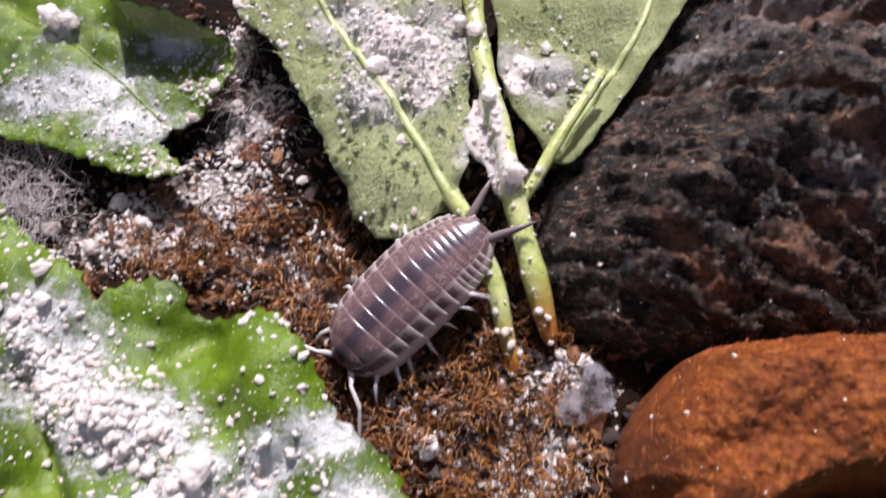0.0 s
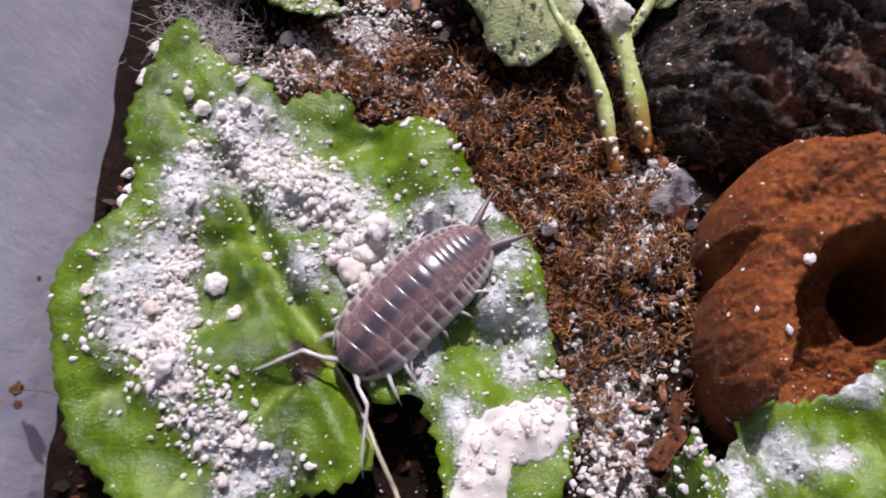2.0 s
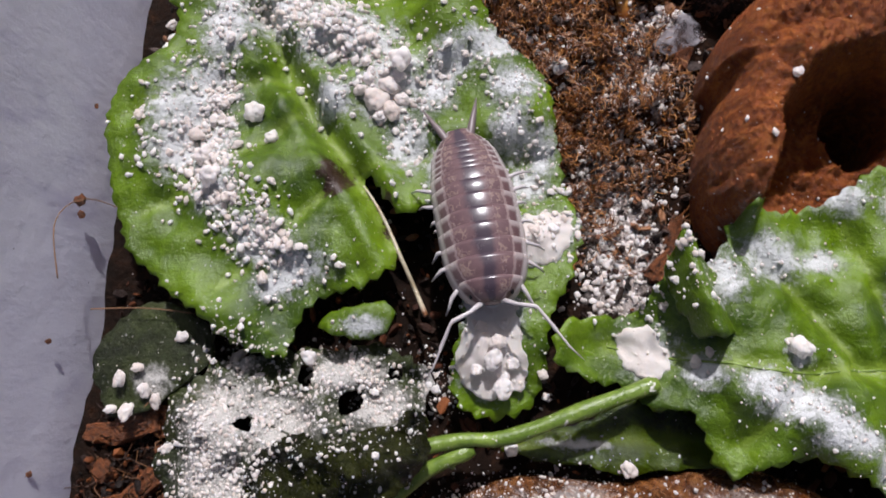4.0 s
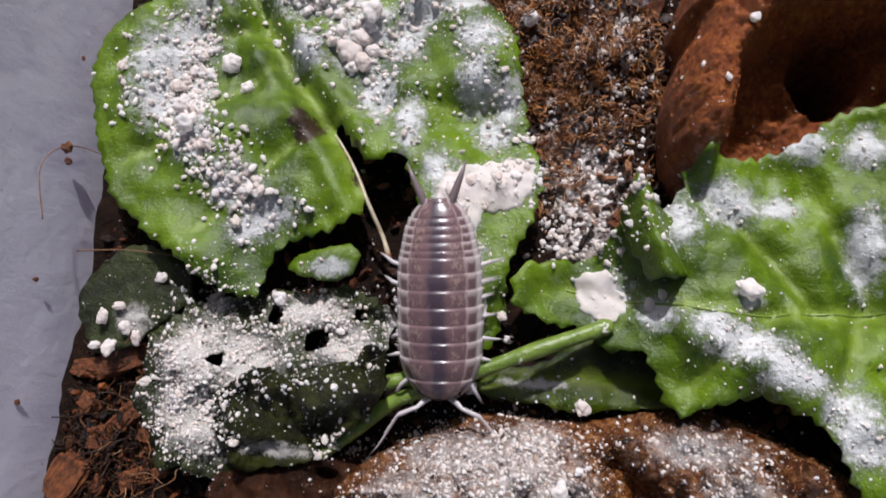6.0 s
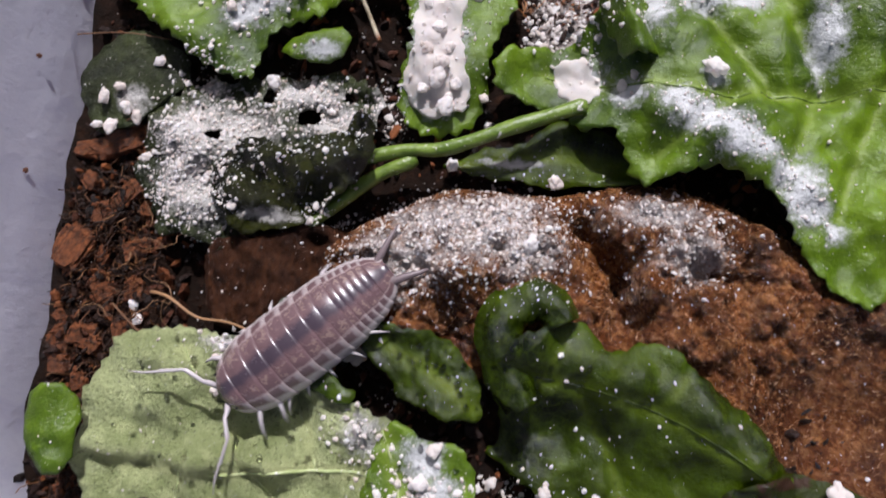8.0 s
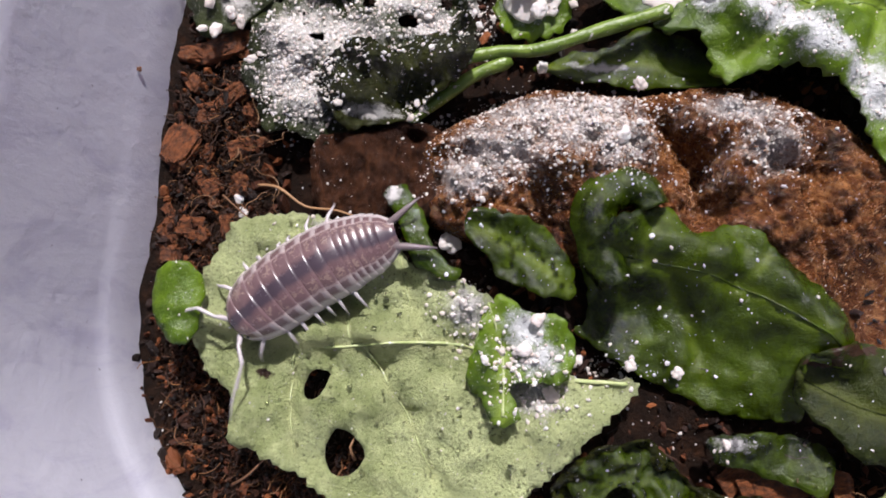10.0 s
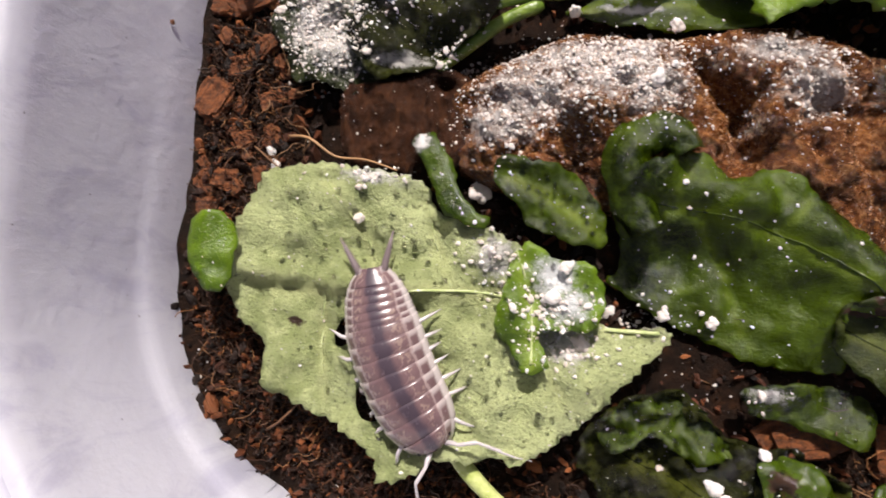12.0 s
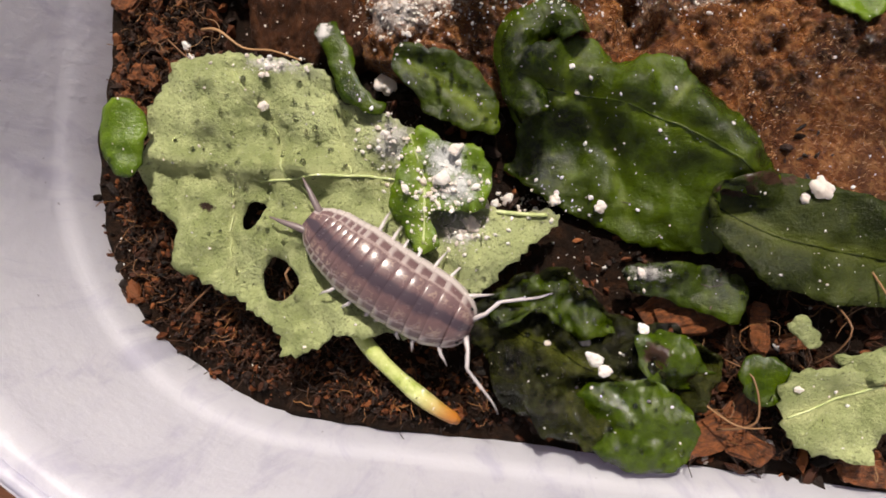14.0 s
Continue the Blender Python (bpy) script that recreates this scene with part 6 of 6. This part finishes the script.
# ---- water beads on the pale leaves, and more added on wet leaves for glints ----
drops = Heap()
for cx, cy, rx, ry, n in ((0.3, 5.4, 0.45, 0.5, 420), (0.2, 6.2, 0.5, 0.5, 120), (1.7, 6.0, 0.3, 0.5, 60), (-1.0, -2.3, 0.8, 0.4, 180), (-0.3, -3.2, 0.7, 0.5, 140), (1.3, -3.7, 0.45, 0.3, 260), (2.3, -3.2, 0.35, 0.12, 120), (2.2, -4.3, 0.3, 0.3, 90), (1.2, -2.2, 0.3, 0.3, 60), (0.5, -1.7, 0.25, 0.15, 60), (-0.9, -0.3, 0.35, 0.2, 80)):
    for i in range(n):
        x, y = rng.normal(cx, rx), rng.normal(cy, ry)
        z, nn = floor_at(x, y)
        if z < 0.25:
            continue
        s = 0.008 + 0.022 * rng.random() ** 2
        v, f = BALL[2]
        drops.add(v * np.array([s, s * rng.uniform(0.9, 1.4), s * 0.7]) + np.array([x, y, z + s * 0.2]), f)
drops.build("water_beads", DROP, "tiny clear beads of water on the pale leaves, more added as glints on wet ones", "water drops")

# a shed skin, thin and milky
leaf("shed_skin", [(1.55, 3.5), (1.72, 3.62), (1.78, 3.8), (1.9, 3.74), (2.05, 3.62), (1.95, 3.5), (1.78, 3.46)], lambda x, y: 0.16 + 0 * x, SHED, "thin milky flake of shed skin on the soil", (1.8, 3.6, 0.0), None, (), [], seed=23.0, step=0.03, wave=0.2, thick=0.004, tooth=0.0, rough=0.14, crumple=0.08)

# ---- the woodlouse ----
LEN, WIDE, HIGH = 1.45, 0.58, 0.26
im = Mat("woodlouse_shell", 0.28, 0.55)
au, av = im.attr("across"), im.attr("along")
wob = im.calc("MULTIPLY", im.calc("SUBTRACT", im.noise(12, 3, 0.6, vary=True), 0.5), 0.22)
aw, vw = im.calc("ADD", au, wob), im.calc("ADD", av, wob)
brown = im.mix(im.noise(7, 4, 0.7, vary=True), (0.080, 0.048, 0.053), (0.175, 0.106, 0.108))
# a dark band along the back, mottled fields beside it, a row of brown squares, a pale fringe
shell = im.mix(im.step(im.calc("ADD", aw, im.calc("MULTIPLY", im.noise(4, 2, 0.5, vary=True), 0.25)), 0.2, 0.34), (0.055, 0.040, 0.052), brown)
field = im.calc("MULTIPLY", im.step(aw, 0.22, 0.30), im.calc("SUBTRACT", 1.0, im.step(aw, 0.46, 0.54)))
field = im.calc("MULTIPLY", field, im.calc("MULTIPLY", im.step(vw, 0.2, 0.35), im.calc("SUBTRACT", 1.0, im.step(vw, 0.75, 0.9))))
squig = im.step(im.calc("ABSOLUTE", im.calc("SUBTRACT", im.noise(13, 3, 0.6, vary=True), 0.5), 0.0), 0.07, 0.0)
shell = im.mix(im.calc("MULTIPLY", im.calc("MULTIPLY", squig, field), 0.5), shell, (0.34, 0.25, 0.20))
line_ = im.calc("MULTIPLY", im.step(im.calc("ABSOLUTE", im.calc("SUBTRACT", aw, 0.56), 0.0), 0.05, 0.015), 0.5)
shell = im.mix(line_, shell, (0.36, 0.28, 0.26))
gap_ = im.calc("MULTIPLY", im.step(aw, 0.54, 0.60), im.step(vw, 0.62, 0.85))
fringe = im.calc("MAXIMUM", im.calc("MULTIPLY", im.calc("MULTIPLY", im.step(av, 0.93, 1.0), im.step(au, 0.25, 0.6)), 0.25), im.calc("MAXIMUM", im.calc("MULTIPLY", gap_, 0.6), im.step(au, 0.75, 0.85)))
shell = im.mix(fringe, shell, (0.44, 0.39, 0.38))
im.colour(shell).bump(im.noise(30, 4, 0.6), 0.002, 0.5)
im.rough(im.calc("ADD", 0.20, im.calc("MULTIPLY", im.noise(14, 4), 0.12)))
SHELL = im.m
lm = Mat("woodlouse_limb", 0.35, 0.5)
lm.colour(lm.mix(lm.noise(8, 3), (0.38, 0.34, 0.35), (0.58, 0.54, 0.54)))
lm.p.inputs["Subsurface Weight"].default_value = 0.2
lm.p.inputs["Subsurface Radius"].default_value = (0.0005, 0.0004, 0.0004)
PALE_LIMB = lm.m
um = Mat("woodlouse_tail_spike", 0.4, 0.5)
um.colour(um.mix(um.noise(10, 3), (0.10, 0.075, 0.08), (0.20, 0.155, 0.155)))
SPIKE = um.m
em = Mat("woodlouse_eye", 0.15, 0.6)
em.colour((0.006, 0.005, 0.006))
BLACK_EYE = em.m

louse = thing("woodlouse", (0.61, 4.17, 0.4), "greyish brown woodlouse with pale-edged shell plates, walking", "woodlouse")


def girth(s):
    return WIDE * np.interp(s, [0, 0.025, 0.06, 0.11, 0.2, 0.35, 0.55, 0.68, 0.74, 0.86, 0.95, 1.0], [0.30, 0.52, 0.68, 0.83, 0.96, 1.0, 1.0, 0.98, 0.92, 0.80, 0.60, 0.34])


def tall(s):
    return HIGH * np.interp(s, [0, 0.05, 0.15, 0.35, 0.6, 0.75, 0.9, 1.0], [0.40, 0.66, 0.86, 1.0, 0.98, 0.82, 0.55, 0.3])


def plate(s0, s1, flare=0.012, nu=25, nv=7, tail=0.0):
    """One shell plate, its origin on the body's line at its middle."""
    mid = 0.5 * (s0 + s1)
    verts, across, along = [], [], []
    for j in range(nv):
        k = j / (nv - 1)
        s = s0 + (s1 - s0) * (k * 1.24)
        out = flare * k ** 1.5 + 0.007 * math.sin(math.pi * k)
        for i in range(nu):
            u = -1 + 2 * i / (nu - 1)
            a = u * 1.45
            w, h = girth(min(s, 1.0)) / 2 + out, tall(min(s, 1.0)) + out
            y = w * math.sin(a) / math.sin(1.45) + math.copysign(0.10 * max(abs(u) - 0.72, 0.0), u)
            zz = 0.09 + h * (max(math.cos(a), 0) ** 0.8) - 0.03 * abs(u) ** 6
            sweep = 0.018 * (abs(u) ** 3) * k + 0.035 * max(abs(u) - 0.8, 0) * (2 * k - 1)
            verts.append(((mid - s) * LEN - sweep, y, zz))
            across.append(abs(u))
            along.append(k)
    v = np.array(verts)
    q = []
    for j in range(nv - 1):
        for i in range(nu - 1):
            a = j * nu + i
            q += [(a, a + nu, a + 1), (a + 1, a + nu, a + nu + 1)]
    q = np.array(q)
    v2, f2 = thicken(v, q, 0.02)
    n = len(v)
    v2[n:, 1] *= 0.97
    return v2, f2, {"across": np.tile(across, 2), "along": np.tile(along, 2)}


SPANS = [(0.0, 0.085, "head_shield")]
for i, w in enumerate((0.105, 0.088, 0.086, 0.086, 0.086, 0.084, 0.080)):
    SPANS.append((SPANS[-1][1], SPANS[-1][1] + w, "shell_plate"))
for i in range(5):
    SPANS.append((SPANS[-1][1], SPANS[-1][1] + 0.042, "tail_plate"))
SPANS.append((SPANS[-1][1], 1.0, "tail_tip"))

PLATES, LEG_ROWS = [], []
for s0, s1, nm in SPANS:
    v, f, at = plate(s0, s1, 0.012 if nm == "shell_plate" else 0.008)
    ob = part(nm, v, f, SHELL, louse, attrs=at)
    mid = 0.5 * (s0 + s1)
    ob.location = (U * (0.5 - mid) * LEN, 0, 0)
    PLATES.append((ob, mid))
    if nm != "shell_plate":
        continue
    # the soft belly and a pair of legs under each plate
    w = girth(mid)
    bv, bf = BALL[2]
    part("belly", bv * np.array([0.075, w * 0.40, 0.07]) + np.array([0, 0, 0.12]), bf.tolist(), PALE_LIMB, ob)
    k = len(LEG_ROWS) // 2
    for side in (1, -1):
        fore = (0.10, 0.07, 0.03, 0.0, -0.04, -0.08, -0.13)[k] + rng.uniform(-0.05, 0.05)
        reach = 0.09 + 0.09 * rng.random()
        hip = np.array([0.0, side * w * 0.34, 0.10])
        line = np.array([(0, 0, 0), (fore * 0.3, side * 0.06, 0.02), (fore * 0.8, side * (w * 0.16 + 0.05), 0.01), (fore * 1.2, side * (w * 0.16 + reach * 0.7), -0.03), (fore * 1.5, side * (w * 0.16 + reach), -0.10)])
        tv, tf = tube(line, (0.018, 0.02, 0.016, 0.011, 0.004), 7)
        leg = part("leg", tv, tf, PALE_LIMB, ob)
        leg.location = hip * U
        LEG_ROWS.append((leg, hip, side, k))

head = PLATES[0][0]
bv, bf = BALL[3]
part("face", bv * np.array([0.085, 0.15, 0.085]) + np.array([-0.01, 0, 0.13]), bf.tolist(), SHELL, head, attrs={"across": np.full(len(bv), 0.6), "along": np.full(len(bv), 0.3)})
for side in (1, -1):
    part("eye", BALL[2][0] * np.array([0.03, 0.016, 0.022]) + np.array([0.0, side * 0.15, 0.17]), BALL[2][1].tolist(), BLACK_EYE, head, "small black eye")
FEELERS = []
for side in (1, -1):
    line = np.array([(0, 0, 0), (0.06, side * 0.04, 0.02), (0.10, side * 0.06, 0.05), (0.20, side * 0.16, 0.07), (0.22, side * 0.17, 0.07), (0.40, side * 0.20, 0.0), (0.42, side * 0.20, 0.0), (0.54, side * 0.22, -0.05), (0.66, side * 0.26, -0.1)])
    v, f = tube(line, (0.022, 0.021, 0.015, 0.018, 0.012, 0.015, 0.010, 0.008, 0.003), 8)
    fe = part("antenna", v, f, PALE_LIMB, head, "pale jointed antenna")
    hip = np.array([0.05, side * 0.07, 0.14])
    fe.location = hip * U
    FEELERS.append((fe, hip, side))
tailp = PLATES[-1][0]
for side in (1, -1):
    line = np.array([(0.03, side * 0.07, 0.10), (-0.06, side * 0.10, 0.11), (-0.14, side * 0.13, 0.12), (-0.26, side * 0.18, 0.12), (-0.38, side * 0.225, 0.12)])
    v, f = tube(line, (0.03, 0.034, 0.032, 0.022, 0.005), 8)
    part("uropod", v, f, SPIKE, tailp, "dark pointed tail spike")


def motions():
    """The woodlouse crosses the tub; its plates slide and bend with it, its legs step and its feelers sweep."""
    # seconds, x, y (cm), heading (degrees), body length (cm)
    way = [(0.0, 0.60, 4.28, -138, 1.28), (0.2, 0.51, 4.02, -132, 1.28), (0.4, 0.38, 3.75, -130, 1.28), (0.6, 0.18, 3.47, -137, 1.32), (0.8, -0.03, 3.24, -150, 1.39), (1.2, -0.33, 3.15, -154, 1.43), (1.5, -0.34, 3.08, -156, 1.43),
           (1.7, -0.28, 2.92, -150, 1.40), (2.0, -0.34, 2.50, -130, 1.40), (2.4, -0.45, 2.31, -127, 1.36), (2.8, -0.39, 2.18, -109, 1.33), (3.0, -0.27, 2.06, -94, 1.34),
           (3.2, -0.15, 2.00, -82, 1.36), (3.5, 0.01, 1.91, -75, 1.45), (4.6, 0.12, 1.42, -79, 1.47), (5.8, 0.11, 0.86, -84, 1.48)]
    way += [(6.2, 0.17, 0.38, -89, 1.48), (6.5, 0.12, 0.12, -93, 1.46), (7.0, 0.12, -0.57, -105, 1.50), (7.5, -0.17, -1.16, -119, 1.54), (7.8, -0.42, -1.40, -130, 1.55),
            (8.0, -0.56, -1.56, -137, 1.56), (8.3, -0.90, -1.79, -144, 1.54), (8.6, -1.17, -1.94, -151, 1.53), (9.0, -1.46, -1.94, -169, 1.53), (9.2, -1.44, -1.93, -172, 1.56),
            (9.9, -1.42, -2.05, -150, 1.54), (10.6, -1.25, -2.40, -112, 1.53)]
    way += [(11.3, -1.08, -2.66, -82, 1.53), (11.5, -1.02, -2.74, -75, 1.54), (11.9, -0.85, -3.13, -66, 1.54), (12.2, -0.73, -3.38, -57, 1.58), (12.5, -0.64, -3.44, -52, 1.60),
            (12.8, -0.56, -3.44, -46, 1.62), (13.1, -0.48, -3.45, -43, 1.61), (13.4, -0.35, -3.44, -39, 1.62), (13.8, -0.12, -3.44, -32, 1.64), (14.0, 0.02, -3.44, -27, 1.66)]
    way = np.array(way)
    ts = np.arange(0, 14.01, 0.1)
    x, y, hd, ln = (np.interp(ts, way[:, 0], way[:, i]) for i in range(1, 5))

    def soft(a, n):
        k = np.hanning(n + 2)[1:-1]
        return np.convolve(np.pad(a, n // 2, mode="reflect", reflect_type="odd"), k / k.sum(), "valid")

    x, y, hd, ln = soft(x, 3), soft(y, 3), soft(hd, 5), soft(ln, 7)
    c, s = np.cos(np.radians(hd)), np.sin(np.radians(hd))
    reach = np.linspace(-0.5, 0.5, 7)
    under = np.array([[max(floor_at(a + k * co, b + k * si)[0], floor_at(a + k * co - 0.2 * si, b + k * si + 0.2 * co)[0] - 0.05, floor_at(a + k * co + 0.2 * si, b + k * si - 0.2 * co)[0] - 0.05) for k in reach]
                      for a, b, co, si in zip(x, y, c, s)])
    slope = np.array([np.polyfit(reach, u, 1)[0] for u in under])
    z = soft(under.mean(1) * 0.5 + under.max(1) * 0.5, 9)
    pitch = soft(np.degrees(np.arctan(np.clip(slope, -0.4, 0.4))), 11)
    turn = soft(np.gradient(hd, ts), 9)
    bend = np.clip(turn * 0.35, -28, 28) + np.interp(ts, [0, 3.0, 3.5, 5.0, 11.0, 11.3, 11.6, 12.2, 14], [0, 0, -8, 0, 10, 42, 40, 12, 10])
    walk(louse, [(t, pose(U * a, U * b, U * h, 0, -p, d)) for t, a, b, h, p, d in zip(ts[::2], x[::2], y[::2], z[::2], pitch[::2], hd[::2])])

    def spine(m, length, bent):
        """Place and turn of the body's line at m (0 head, 1 tail) for a body of that length, bent by so many degrees."""
        k = radians(bent)
        q = (0.5 - m) * length
        if abs(k) < 1e-4:
            return q, 0.0, 0.0
        r = length / k
        a = q / r
        return r * math.sin(a), r * (1 - math.cos(a)), math.degrees(a)

    for ob, m in PLATES:
        rows = []
        for i in range(0, len(ts), 2):
            px, py, a = spine(m, ln[i], bend[i])
            rows.append((ts[i], pose(U * px, U * py, 0, 0, 0, a)))
        walk(ob, rows)
    going = np.hypot(np.gradient(x, ts), np.gradient(y, ts)) + np.abs(np.gradient(np.radians(hd), ts)) * 0.3
    phase = np.cumsum(np.clip(going, 0.15, 1.4)) * 0.1 * 11.0
    for leg, hip, side, k in LEG_ROWS:
        walk(leg, [(t, pose(*(U * hip), 7 * math.sin(p + k * 0.9 + side) * side, 0, 22 * math.sin(p + k * 0.9 + side + 1.2))) for t, p in zip(ts, phase)])
    for fe, hip, side in FEELERS:
        walk(fe, [(t, pose(*(U * hip), 0, 8 * math.sin(t * 2.3 + side), 16 * math.sin(t * 3.1 + 1.5 * side) + side * 8)) for t in ts[::2]])


motions()
